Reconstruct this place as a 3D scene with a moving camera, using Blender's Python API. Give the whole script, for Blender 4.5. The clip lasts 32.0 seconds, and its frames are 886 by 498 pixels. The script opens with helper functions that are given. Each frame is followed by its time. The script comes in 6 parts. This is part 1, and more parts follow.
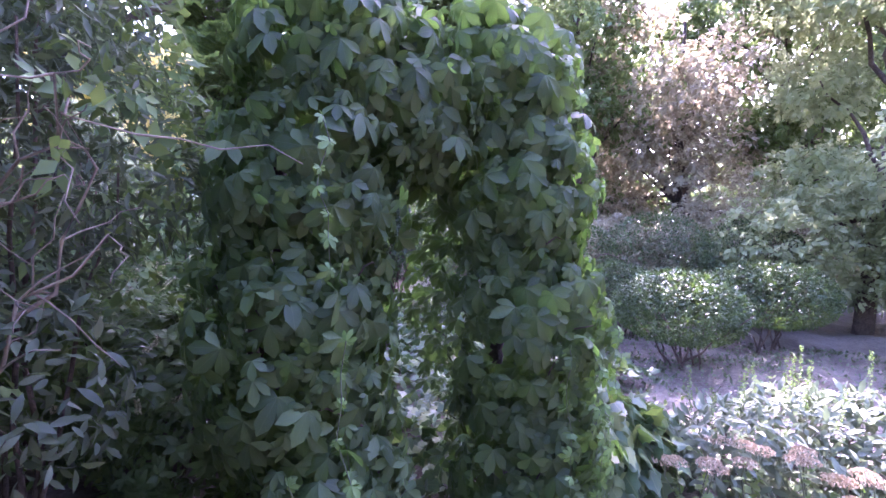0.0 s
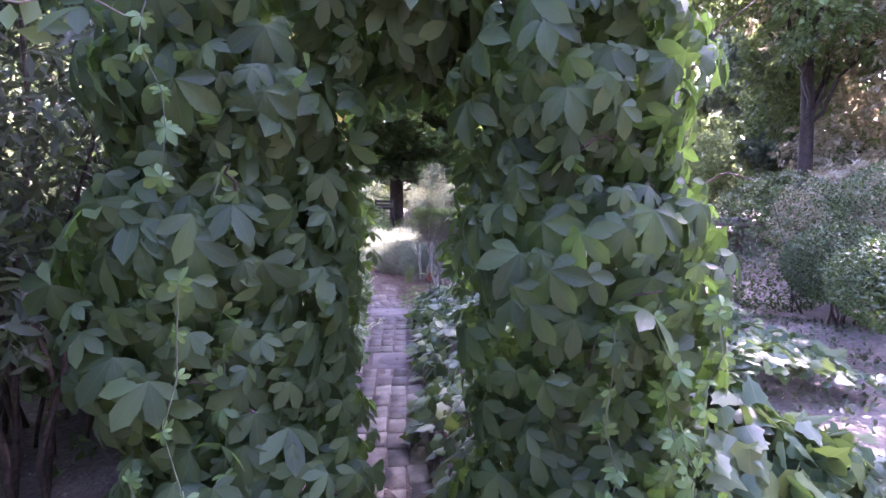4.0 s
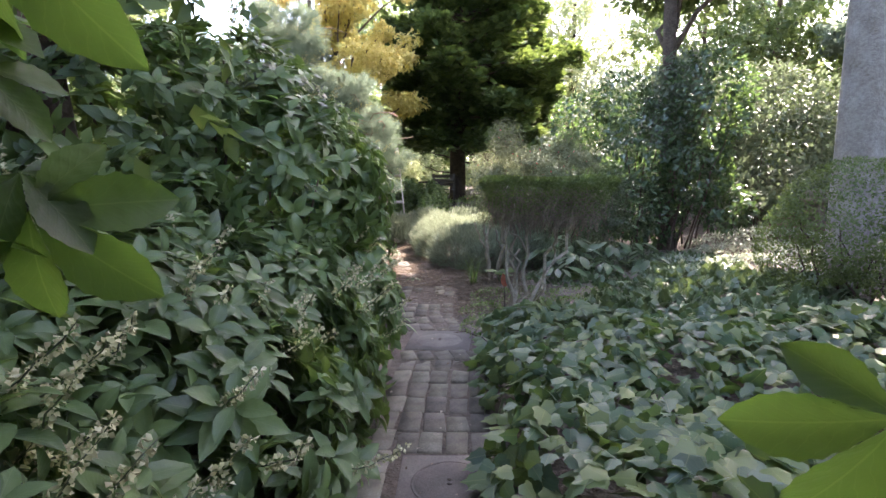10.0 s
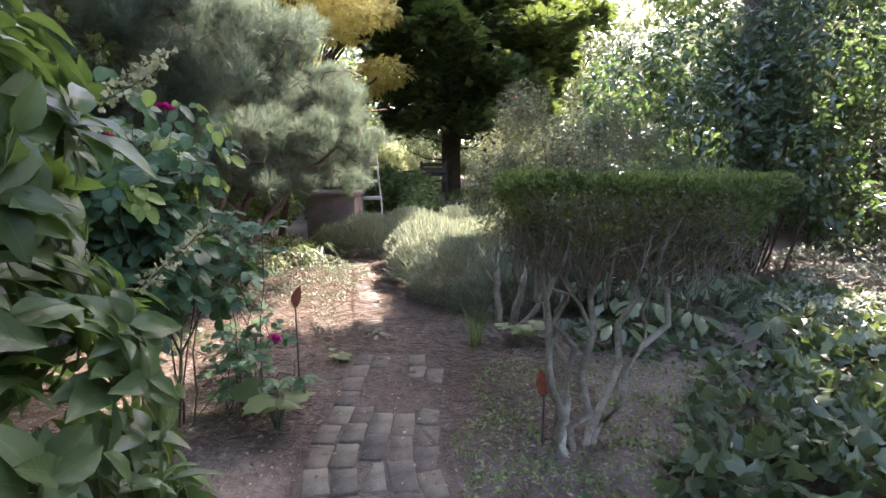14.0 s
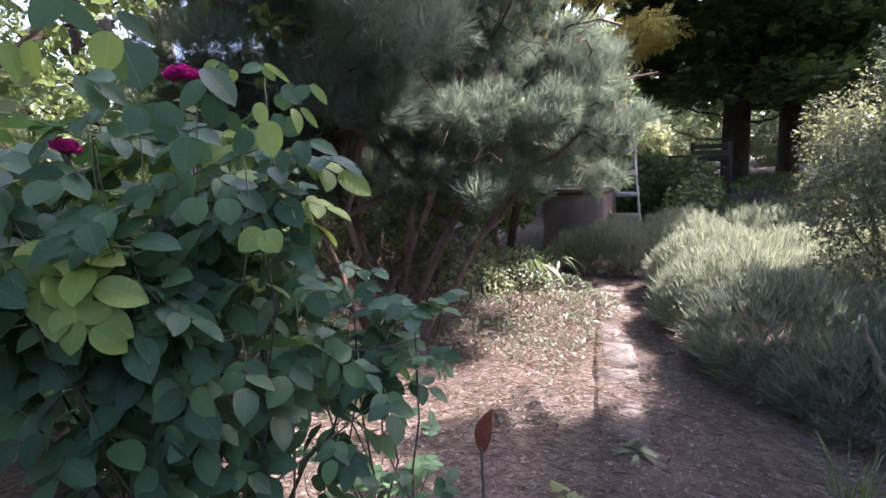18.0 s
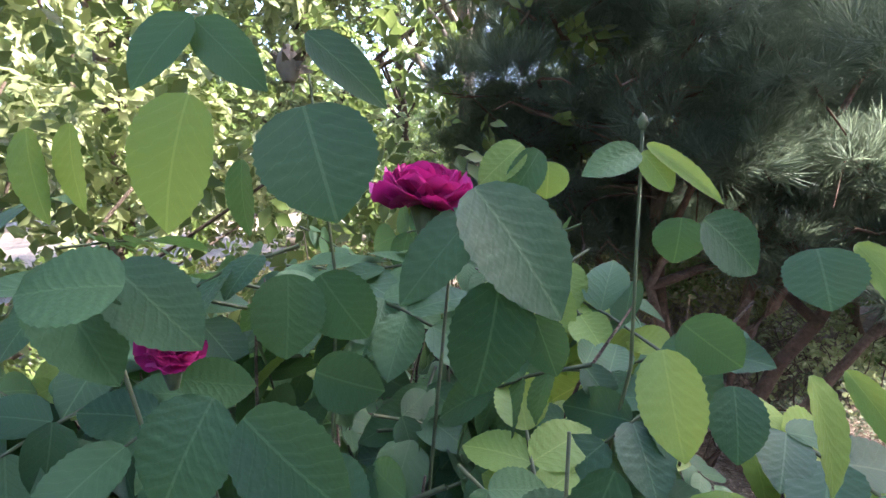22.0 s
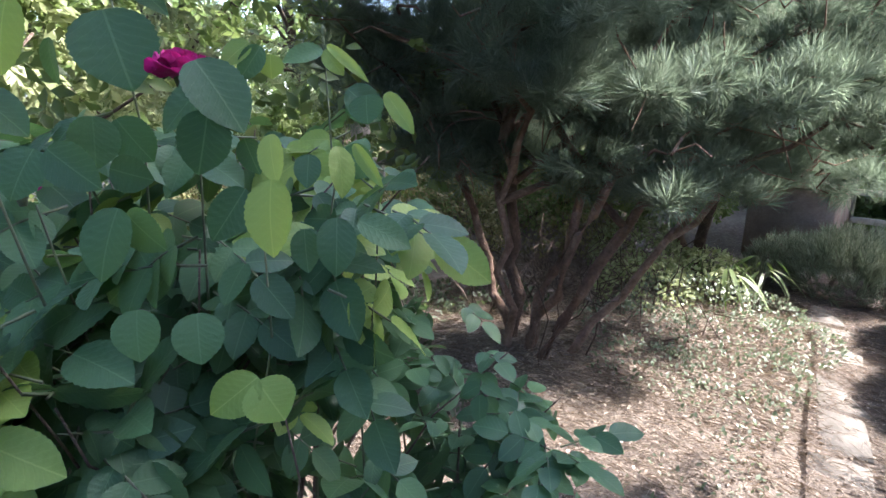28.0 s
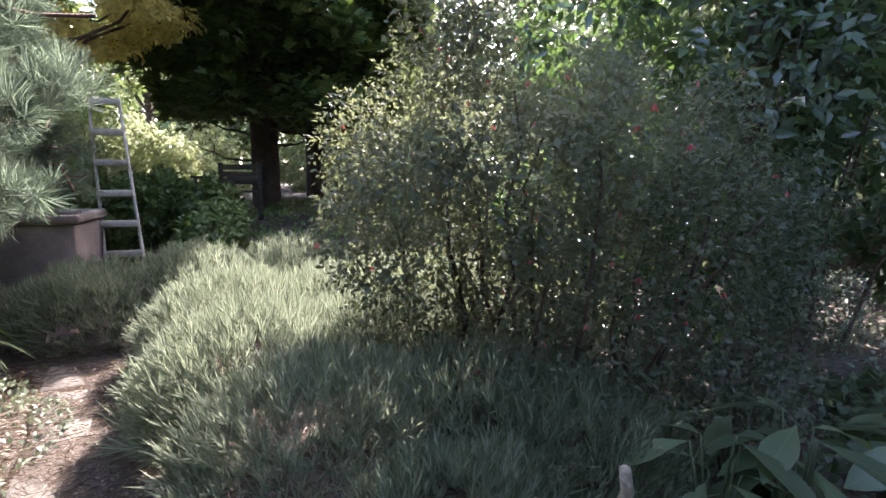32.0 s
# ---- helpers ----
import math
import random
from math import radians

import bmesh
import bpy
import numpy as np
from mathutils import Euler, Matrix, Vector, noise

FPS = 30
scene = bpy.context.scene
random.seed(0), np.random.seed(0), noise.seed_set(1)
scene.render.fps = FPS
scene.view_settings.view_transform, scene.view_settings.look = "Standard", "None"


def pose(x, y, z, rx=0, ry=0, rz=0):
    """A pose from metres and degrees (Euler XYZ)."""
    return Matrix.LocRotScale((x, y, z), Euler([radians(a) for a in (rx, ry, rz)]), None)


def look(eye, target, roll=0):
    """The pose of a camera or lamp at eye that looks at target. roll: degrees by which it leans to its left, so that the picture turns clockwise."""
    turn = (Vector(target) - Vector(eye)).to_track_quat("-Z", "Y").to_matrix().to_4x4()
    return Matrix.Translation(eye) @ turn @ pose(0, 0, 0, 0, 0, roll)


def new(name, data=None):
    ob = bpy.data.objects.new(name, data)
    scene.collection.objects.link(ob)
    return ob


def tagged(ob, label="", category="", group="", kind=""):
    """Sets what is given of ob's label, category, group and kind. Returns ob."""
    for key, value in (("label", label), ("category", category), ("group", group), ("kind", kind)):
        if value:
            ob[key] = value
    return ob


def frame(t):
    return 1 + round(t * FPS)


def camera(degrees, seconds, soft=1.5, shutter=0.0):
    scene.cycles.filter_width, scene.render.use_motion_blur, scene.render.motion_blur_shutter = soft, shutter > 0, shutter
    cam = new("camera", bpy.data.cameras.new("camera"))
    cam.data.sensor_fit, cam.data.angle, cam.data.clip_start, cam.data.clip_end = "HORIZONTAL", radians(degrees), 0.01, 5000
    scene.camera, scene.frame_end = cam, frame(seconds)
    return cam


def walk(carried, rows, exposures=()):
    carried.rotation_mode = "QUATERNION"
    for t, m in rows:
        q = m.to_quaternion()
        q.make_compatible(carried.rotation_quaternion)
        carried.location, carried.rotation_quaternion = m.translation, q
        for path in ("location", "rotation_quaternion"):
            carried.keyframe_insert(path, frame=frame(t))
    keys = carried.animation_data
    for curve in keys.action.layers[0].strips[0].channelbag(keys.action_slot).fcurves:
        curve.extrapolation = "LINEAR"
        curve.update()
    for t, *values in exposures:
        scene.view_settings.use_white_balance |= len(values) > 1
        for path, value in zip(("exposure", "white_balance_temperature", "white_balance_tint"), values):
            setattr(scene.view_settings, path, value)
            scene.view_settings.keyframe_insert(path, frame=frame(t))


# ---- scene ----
cam = camera(81.1, 32.0)

PATH = [
    (0, (-0.934, -5.244, 1.692), (-0.051, -3.451, 1.608), 0.6),
    (0.5, (-0.708, -5.173, 1.653), (0.063, -3.331, 1.547), 0.4),
    (1, (-0.588, -5.104, 1.613), (0.069, -3.22, 1.467), 0.3),
    (1.5, (-0.461, -5.015, 1.586), (0.143, -3.115, 1.431), 0.2),
    (2, (-0.245, -5.017, 1.571), (0.301, -3.099, 1.41), -0.1),
    (2.5, (-0.125, -4.951, 1.537), (0.324, -3.01, 1.357), 0.0),
    (3, (-0.078, -4.862, 1.528), (0.297, -2.906, 1.334), -0.2),
    (3.5, (0.012, -4.787, 1.494), (0.299, -2.815, 1.325), -0.4),
    (4, (0.07, -4.694, 1.488), (0.22, -2.71, 1.288), 0.0),
    (4.5, (0.05, -4.54, 1.46), (0.147, -2.551, 1.274), -0.5),
    (6.5, (0.136, -3.759, 1.441), (0.183, -1.77, 1.235), 0.3),
    (7, (0.16, -3.499, 1.441), (0.174, -1.511, 1.224), 0.1),
    (7.5, (0.13, -3.232, 1.446), (0.109, -1.245, 1.215), 0.3),
    (8, (0.108, -3.104, 1.412), (0.082, -1.117, 1.183), 0.2),
    (8.5, (0.131, -2.824, 1.373), (0.084, -0.839, 1.133), -0.4),
    (9, (0.106, -2.584, 1.356), (0.028, -0.6, 1.113), -0.5),
    (9.5, (0.091, -2.347, 1.333), (0.001, -0.365, 1.082), -0.7),
    (10, (0.078, -2.147, 1.307), (-0.013, -0.168, 1.034), -0.7),
    (10.5, (0.094, -1.915, 1.311), (-0.016, 0.059, 1.009), -0.7),
    (11, (0.034, -1.621, 1.311), (-0.087, 0.35, 0.995), -0.6),
    (11.5, (0.034, -1.328, 1.322), (-0.066, 0.643, 1.004), -0.7),
    (12, (0.057, -0.993, 1.334), (-0.032, 0.979, 1.013), -0.6),
    (12.5, (0.065, -0.653, 1.335), (-0.001, 1.319, 1.006), -0.7),
    (13, (0.092, -0.234, 1.319), (0.054, 1.74, 0.995), -0.5),
    (13.5, (0.083, 0.154, 1.326), (0.035, 2.127, 1.003), -0.4),
    (15.5, (-0.077, 0.922, 1.416), (-0.41, 2.867, 1.095), -1.2),
    (16, (-0.106, 1.164, 1.392), (-0.624, 3.069, 1.07), -1.7),
    (16.5, (-0.23, 1.391, 1.4), (-0.85, 3.263, 1.068), -1.8),
    (17, (-0.285, 1.573, 1.412), (-1.041, 3.393, 1.067), -2.4),
    (17.5, (-0.256, 1.825, 1.412), (-1.161, 3.576, 1.073), -3.1),
    (18, (-0.284, 1.994, 1.416), (-1.237, 3.717, 1.065), -3.1),
    (18.5, (-0.442, 2.181, 1.455), (-1.423, 3.887, 1.099), -2.6),
    (19, (-0.517, 2.307, 1.48), (-1.633, 3.929, 1.126), -2.6),
    (19.5, (-0.568, 2.328, 1.479), (-1.919, 3.764, 1.140), -3.5),
    (20, (-0.681, 2.377, 1.492), (-2.184, 3.672, 1.239), -3.9),
    (20.5, (-0.775, 2.433, 1.524), (-2.331, 3.666, 1.281), -2.2),
    (21, (-0.835, 2.471, 1.572), (-2.444, 3.626, 1.292), -1.4),
    (21.5, (-0.867, 2.490, 1.590), (-2.527, 3.572, 1.320), -1.4),
    (22, (-0.915, 2.508, 1.607), (-2.600, 3.554, 1.346), -1.0),
    (22.5, (-0.948, 2.522, 1.628), (-2.665, 3.508, 1.343), -0.6),
    (23, (-0.974, 2.539, 1.642), (-2.710, 3.481, 1.326), -0.6),
    (23.5, (-0.992, 2.549, 1.654), (-2.725, 3.472, 1.274), -0.6),
    (24, (-1.000, 2.554, 1.664), (-2.709, 3.504, 1.242), 0.0),
    (24.5, (-0.998, 2.562, 1.670), (-2.710, 3.501, 1.231), -0.6),
    (26.5, (-0.745, 2.518, 1.618), (-2.393, 3.502, 1.055), -1.6),
    (27, (-0.672, 2.514, 1.585), (-2.274, 3.583, 1.047), -1.3),
    (27.5, (-0.627, 2.508, 1.564), (-2.165, 3.67, 1.031), -0.6),
    (28, (-0.574, 2.488, 1.552), (-1.997, 3.798, 1.046), 0.4),
    (28.5, (-0.46, 2.525, 1.528), (-1.715, 4.01, 1.057), 1.6),
    (29, (-0.368, 2.601, 1.51), (-1.386, 4.264, 1.066), 2.3),
    (29.5, (-0.252, 2.678, 1.479), (-0.995, 4.487, 1.061), 3.0),
    (30, (-0.238, 2.833, 1.466), (-0.741, 4.725, 1.059), 3.1),
    (30.5, (-0.239, 3.01, 1.462), (-0.555, 4.951, 1.095), 2.7),
    (31, (-0.138, 3.205, 1.426), (-0.18, 5.175, 1.086), 2.7),
    (31.5, (-0.011, 3.441, 1.424), (0.271, 5.394, 1.098), 2.3),
    (32, (-0.062, 3.7, 1.292), (0.552, 5.581, 0.996), 0.3),
]
walk(cam, [(t, look(eye, target, roll)) for t, eye, target, roll in PATH],
     [(0, 4.65, 5400, 58), (1, 4.2, 5600, 56), (2, 4.6, 5750, 56), (3, 4.45, 5750, 56), (4, 4.8, 5650, 60), (4.5, 4.8, 5650, 58), (6.5, 5.0, 6100, 26), (7.2, 5.05, 6100, 26), (8, 4.7, 6100, 16), (9.5, 4.0, 6500, 20), (10.5, 3.85, 6600, 26), (13, 3.75, 6600, 26), (16, 3.5, 6100, 30), (18, 3.3, 6000, 34), (20, 3.55, 6400, 30), (21.5, 3.75, 6200, 22), (23, 3.8, 6200, 20), (24, 4.1, 5800, 36), (25.5, 4.0, 5800, 36), (27.2, 3.7, 5900, 18), (28.2, 3.5, 5900, 18), (29.5, 3.3, 5900, 26), (32, 3.35, 6100, 26)])

# ---- light ----
SUN_AZ, SUN_EL = 40.0, 46.0          # degrees to the right of +y, and above the horizon
world = bpy.data.worlds.new("sky")
scene.world = world
world.use_nodes = True
wn = world.node_tree
sky = wn.nodes.new("ShaderNodeTexSky")
sky.sky_type, sky.sun_disc = "NISHITA", False
sky.dust_density = 3.0
sky.sun_elevation, sky.sun_rotation = radians(SUN_EL), radians(SUN_AZ)
wn.links.new(sky.outputs[0], wn.nodes["Background"].inputs[0])
wn.nodes["Background"].inputs[1].default_value = 0.15
lamp = bpy.data.lights.new("sun", "SUN")
lamp.energy, lamp.angle, lamp.color = 3.0, radians(0.5), (1.0, 0.93, 0.82)
sun = new("sun", lamp)
sx = math.sin(radians(SUN_AZ)) * math.cos(radians(SUN_EL))
sy = math.cos(radians(SUN_AZ)) * math.cos(radians(SUN_EL))
sun.matrix_world = look((sx * 60, sy * 60, math.sin(radians(SUN_EL)) * 60), (0, 0, 0))

# ---- materials ----
def nodes_of(name):
    m = bpy.data.materials.new(name)
    m.use_nodes = True
    nt = m.node_tree
    return m, nt, nt.nodes["Principled BSDF"], nt.nodes["Material Output"]


def add(nt, kind, **inputs):
    n = nt.nodes.new(kind)
    for k, v in inputs.items():
        n.inputs[k.replace("_", " ")].default_value = v
    return n


def ramp(nt, fac, stops):
    r = nt.nodes.new("ShaderNodeValToRGB")
    while len(r.color_ramp.elements) < len(stops):
        r.color_ramp.elements.new(0.5)
    for e, (p, c) in zip(r.color_ramp.elements, stops):
        e.position, e.color = p, (*c, 1)
    nt.links.new(fac, r.inputs[0])
    return r.outputs[0]


def mathn(nt, op, a, b=None):
    n = nt.nodes.new("ShaderNodeMath")
    n.operation = op
    for k, v in ((0, a), (1, b)):
        if v is None:
            continue
        if isinstance(v, (int, float)):
            n.inputs[k].default_value = v
        else:
            nt.links.new(v, n.inputs[k])
    return n.outputs[0]


def rough_mat(name, stops, scale=6.0, fine=60.0, rough=0.85, bump=0.4, dist=0.01, metal=0.0):
    """Ground, bark, stone: colour varied at two scales, with fine relief."""
    m, nt, b, out = nodes_of(name)
    co = nt.nodes.new("ShaderNodeTexCoord")
    n1 = add(nt, "ShaderNodeTexNoise", Scale=scale, Detail=5.0, Roughness=0.6)
    n2 = add(nt, "ShaderNodeTexNoise", Scale=fine, Detail=4.0, Roughness=0.65)
    for n in (n1, n2):
        nt.links.new(co.outputs["Object"], n.inputs["Vector"])
    oi = nt.nodes.new("ShaderNodeObjectInfo")
    f = mathn(nt, "ADD", mathn(nt, "MULTIPLY", n1.outputs[0], 0.55), mathn(nt, "MULTIPLY", n2.outputs[0], 0.45))
    f = mathn(nt, "ADD", f, mathn(nt, "MULTIPLY", mathn(nt, "SUBTRACT", oi.outputs["Random"], 0.5), 0.22))
    nt.links.new(ramp(nt, f, stops), b.inputs["Base Color"])
    bp = nt.nodes.new("ShaderNodeBump")
    bp.inputs["Strength"].default_value, bp.inputs["Distance"].default_value = bump, dist
    nt.links.new(n2.outputs[0], bp.inputs["Height"])
    nt.links.new(bp.outputs[0], b.inputs["Normal"])
    b.inputs["Roughness"].default_value, b.inputs["Metallic"].default_value = rough, metal
    return m


def leaf_mat(name, dark, mid, light, rough=0.45, through_=0.35, thin=(0.25, 0.42, 0.05), veins=0.0, spec=0.4):
    """Foliage: colour varies from leaf to leaf and in blotches; light shines through the blade."""
    m, nt, b, out = nodes_of(name)
    oi = nt.nodes.new("ShaderNodeObjectInfo")
    ge = nt.nodes.new("ShaderNodeNewGeometry")
    co = nt.nodes.new("ShaderNodeTexCoord")
    r = mathn(nt, "FRACT", mathn(nt, "ADD", oi.outputs["Random"], ge.outputs["Random Per Island"]))
    nz = add(nt, "ShaderNodeTexNoise", Scale=3.0, Detail=3.0)
    nt.links.new(ge.outputs["Position"], nz.inputs["Vector"])
    f = mathn(nt, "ADD", mathn(nt, "MULTIPLY", r, 0.6), mathn(nt, "MULTIPLY", nz.outputs[0], 0.4))
    col = ramp(nt, f, [(0.12, dark), (0.5, mid), (0.88, light)])
    if veins:
        sep = nt.nodes.new("ShaderNodeSeparateXYZ")
        nt.links.new(co.outputs["UV"], sep.inputs[0])
        off = mathn(nt, "ABSOLUTE", mathn(nt, "SUBTRACT", sep.outputs[0], 0.5))
        rib = mathn(nt, "LESS_THAN", off, 0.015)
        wob = add(nt, "ShaderNodeTexNoise", Scale=7.0, Detail=2.0)
        nt.links.new(co.outputs["UV"], wob.inputs["Vector"])
        bow = mathn(nt, "POWER", off, 0.8)
        slant = mathn(nt, "SUBTRACT", mathn(nt, "ADD", sep.outputs[1], mathn(nt, "MULTIPLY", wob.outputs[0], 0.09)), mathn(nt, "MULTIPLY", bow, 0.55))
        side = mathn(nt, "GREATER_THAN", mathn(nt, "SINE", mathn(nt, "MULTIPLY", slant, 52.0)), 0.975)
        cell = add(nt, "ShaderNodeTexVoronoi", Scale=24.0)
        nt.links.new(co.outputs["UV"], cell.inputs["Vector"])
        line = mathn(nt, "MAXIMUM", rib, mathn(nt, "MULTIPLY", side, 0.45))
        mx = nt.nodes.new("ShaderNodeMix")
        mx.data_type = "RGBA"
        nt.links.new(mathn(nt, "MULTIPLY", line, veins), mx.inputs[0])
        nt.links.new(col, mx.inputs[6])
        mx.inputs[7].default_value = (light[0] * 1.5, light[1] * 1.35, light[2] * 1.4, 1)
        col = mx.outputs[2]
        bp = nt.nodes.new("ShaderNodeBump")
        bp.inputs["Strength"].default_value, bp.inputs["Distance"].default_value = 0.2, 0.001
        wav = mathn(nt, "SUBTRACT", mathn(nt, "MULTIPLY", cell.outputs["Distance"], -0.7), mathn(nt, "MULTIPLY", mathn(nt, "POWER", mathn(nt, "ABSOLUTE", mathn(nt, "SINE", mathn(nt, "MULTIPLY", slant, 26.0))), 6.0), -0.8))
        nt.links.new(wav, bp.inputs["Height"])
        nt.links.new(bp.outputs[0], b.inputs["Normal"])
    nt.links.new(col, b.inputs["Base Color"])
    b.inputs["Roughness"].default_value = rough
    b.inputs["Specular IOR Level"].default_value = spec
    tr = nt.nodes.new("ShaderNodeBsdfTranslucent")
    tc = nt.nodes.new("ShaderNodeMix")
    tc.data_type, tc.blend_type = "RGBA", "MIX"
    tc.inputs[0].default_value = 0.6
    nt.links.new(col, tc.inputs[6])
    tc.inputs[7].default_value = (*thin, 1)
    nt.links.new(tc.outputs[2], tr.inputs[0])
    ms = nt.nodes.new("ShaderNodeMixShader")
    ms.inputs[0].default_value = through_
    nt.links.new(b.outputs[0], ms.inputs[1])
    nt.links.new(tr.outputs[0], ms.inputs[2])
    nt.links.new(ms.outputs[0], out.inputs[0])
    return m


SOIL = rough_mat("soil", [(0.3, (0.042, 0.03, 0.02)), (0.5, (0.095, 0.075, 0.057)), (0.7, (0.19, 0.158, 0.126))], 1.6, 26.0, 0.95, 0.8, 0.03)
BRICK = rough_mat("brick", [(0.3, (0.045, 0.039, 0.03)), (0.46, (0.088, 0.076, 0.058)), (0.58, (0.115, 0.105, 0.072)), (0.74, (0.185, 0.16, 0.13))], 9.0, 90.0, 0.9, 0.5, 0.006)
CONCRETE = rough_mat("concrete", [(0.3, (0.05, 0.043, 0.036)), (0.5, (0.092, 0.08, 0.068)), (0.7, (0.155, 0.138, 0.118))], 5.0, 110.0, 0.9, 0.4, 0.004)
BARK = rough_mat("bark", [(0.3, (0.025, 0.018, 0.013)), (0.5, (0.075, 0.052, 0.038)), (0.72, (0.16, 0.12, 0.09))], 7.0, 40.0, 0.95, 0.9, 0.02)
PINEBARK = rough_mat("pine_bark", [(0.3, (0.05, 0.03, 0.02)), (0.5, (0.125, 0.077, 0.053)), (0.72, (0.24, 0.16, 0.115))], 8.0, 45.0, 0.95, 0.9, 0.02)
PALEBARK = rough_mat("pale_bark", [(0.3, (0.1, 0.082, 0.058)), (0.5, (0.235, 0.2, 0.145)), (0.72, (0.43, 0.38, 0.3))], 12.0, 60.0, 0.9, 0.6, 0.01)
GREYTRUNK = rough_mat("grey_trunk", [(0.3, (0.13, 0.11, 0.09)), (0.5, (0.26, 0.225, 0.19)), (0.72, (0.4, 0.36, 0.31))], 5.0, 30.0, 0.95, 0.8, 0.02)
STEM = rough_mat("green_stem", [(0.3, (0.04, 0.055, 0.028)), (0.6, (0.1, 0.12, 0.055))], 20.0, 80.0, 0.6, 0.2, 0.003)
RUST = rough_mat("rusty_iron", [(0.3, (0.1, 0.025, 0.015)), (0.55, (0.28, 0.075, 0.04)), (0.75, (0.4, 0.15, 0.07))], 20.0, 120.0, 0.8, 0.5, 0.003, 0.2)
TERRA = rough_mat("terracotta", [(0.3, (0.12, 0.088, 0.068)), (0.55, (0.21, 0.158, 0.125)), (0.75, (0.31, 0.25, 0.205))], 4.0, 70.0, 0.9, 0.3, 0.005)
PALEWOOD = rough_mat("weathered_wood", [(0.3, (0.2, 0.17, 0.13)), (0.55, (0.36, 0.31, 0.245)), (0.75, (0.5, 0.45, 0.37))], 14.0, 90.0, 0.85, 0.5, 0.004)
FLAG = rough_mat("flagstone", [(0.3, (0.05, 0.043, 0.034)), (0.5, (0.11, 0.097, 0.079)), (0.72, (0.2, 0.182, 0.153))], 7.0, 45.0, 0.9, 0.5, 0.006)
TWIG = rough_mat("twig_bark", [(0.3, (0.07, 0.052, 0.038)), (0.5, (0.145, 0.112, 0.082)), (0.72, (0.25, 0.2, 0.15))], 12.0, 60.0, 0.9, 0.4, 0.004)
DARKWOOD = rough_mat("dark_wood", [(0.3, (0.03, 0.024, 0.02)), (0.6, (0.08, 0.065, 0.05))], 14.0, 80.0, 0.8, 0.4, 0.004)

CREEPER = leaf_mat("creeper_leaf", (0.025, 0.042, 0.021), (0.05, 0.078, 0.036), (0.092, 0.132, 0.052), 0.48, 0.5, (0.2, 0.36, 0.04), 0.4, 0.3)
CREEPYOUNG = leaf_mat("creeper_young", (0.06, 0.11, 0.035), (0.095, 0.165, 0.05), (0.15, 0.23, 0.07), 0.5, 0.4)
SHRUB = leaf_mat("clethra_leaf", (0.042, 0.072, 0.031), (0.084, 0.13, 0.052), (0.145, 0.2, 0.075), 0.4, 0.36, (0.24, 0.4, 0.05), 0.35, 0.42)
SHRUBLIGHT = leaf_mat("spiraea_leaf", (0.03, 0.053, 0.026), (0.06, 0.098, 0.043), (0.11, 0.158, 0.068), 0.42, 0.32, (0.28, 0.42, 0.06), 0.3, 0.35)
REDBUD = leaf_mat("red_bud", (0.3, 0.02, 0.015), (0.45, 0.04, 0.03), (0.55, 0.08, 0.05), 0.5, 0.2, (0.6, 0.1, 0.05))
IVY = leaf_mat("ivy_leaf", (0.022, 0.045, 0.027), (0.05, 0.088, 0.043), (0.15, 0.175, 0.06), 0.42, 0.26, (0.24, 0.38, 0.05), 0.35, 0.38)
HEDGE = leaf_mat("hedge_leaf", (0.05, 0.06, 0.028), (0.09, 0.108, 0.047), (0.15, 0.17, 0.072), 0.5, 0.32)
BOX = leaf_mat("box_leaf", (0.016, 0.03, 0.013), (0.034, 0.058, 0.021), (0.075, 0.11, 0.036), 0.4, 0.2)
GLOSSY = leaf_mat("camellia_leaf", (0.04, 0.065, 0.045), (0.08, 0.12, 0.074), (0.145, 0.195, 0.118), 0.27, 0.25, (0.2, 0.35, 0.05), 0.0, 0.6)
ROSELEAF = leaf_mat("rose_leaf", (0.022, 0.058, 0.036), (0.046, 0.104, 0.054), (0.088, 0.168, 0.076), 0.5, 0.3, (0.2, 0.38, 0.07), 0.45, 0.28)
ROSEYOUNG = leaf_mat("rose_young_leaf", (0.13, 0.22, 0.05), (0.2, 0.3, 0.07), (0.28, 0.37, 0.1), 0.5, 0.4, (0.4, 0.5, 0.08), 0.35)
PETAL = leaf_mat("rose_petal", (0.3, 0.008, 0.115), (0.44, 0.018, 0.19), (0.6, 0.075, 0.32), 0.6, 0.35, (0.6, 0.02, 0.2))
NEEDLE = leaf_mat("pine_needle", (0.055, 0.08, 0.063), (0.12, 0.155, 0.125), (0.17, 0.215, 0.16), 0.65, 0.46, (0.25, 0.33, 0.2), 0.0, 0.12)
CONIFER = leaf_mat("conifer_spray", (0.03, 0.058, 0.024), (0.068, 0.112, 0.038), (0.15, 0.2, 0.055), 0.6, 0.25, (0.28, 0.38, 0.07))
LAVENDER = leaf_mat("lavender_leaf", (0.055, 0.075, 0.048), (0.15, 0.185, 0.118), (0.33, 0.365, 0.25), 0.7, 0.35, (0.38, 0.43, 0.28))
FUCHSIA = leaf_mat("fuchsia_leaf", (0.032, 0.044, 0.029), (0.07, 0.088, 0.058), (0.15, 0.165, 0.118), 0.6, 0.3, (0.34, 0.38, 0.16), 0.0, 0.25)
YELLOW = leaf_mat("yellow_leaf", (0.5, 0.41, 0.1), (0.68, 0.57, 0.18), (0.8, 0.7, 0.3), 0.5, 0.5, (0.88, 0.74, 0.26))
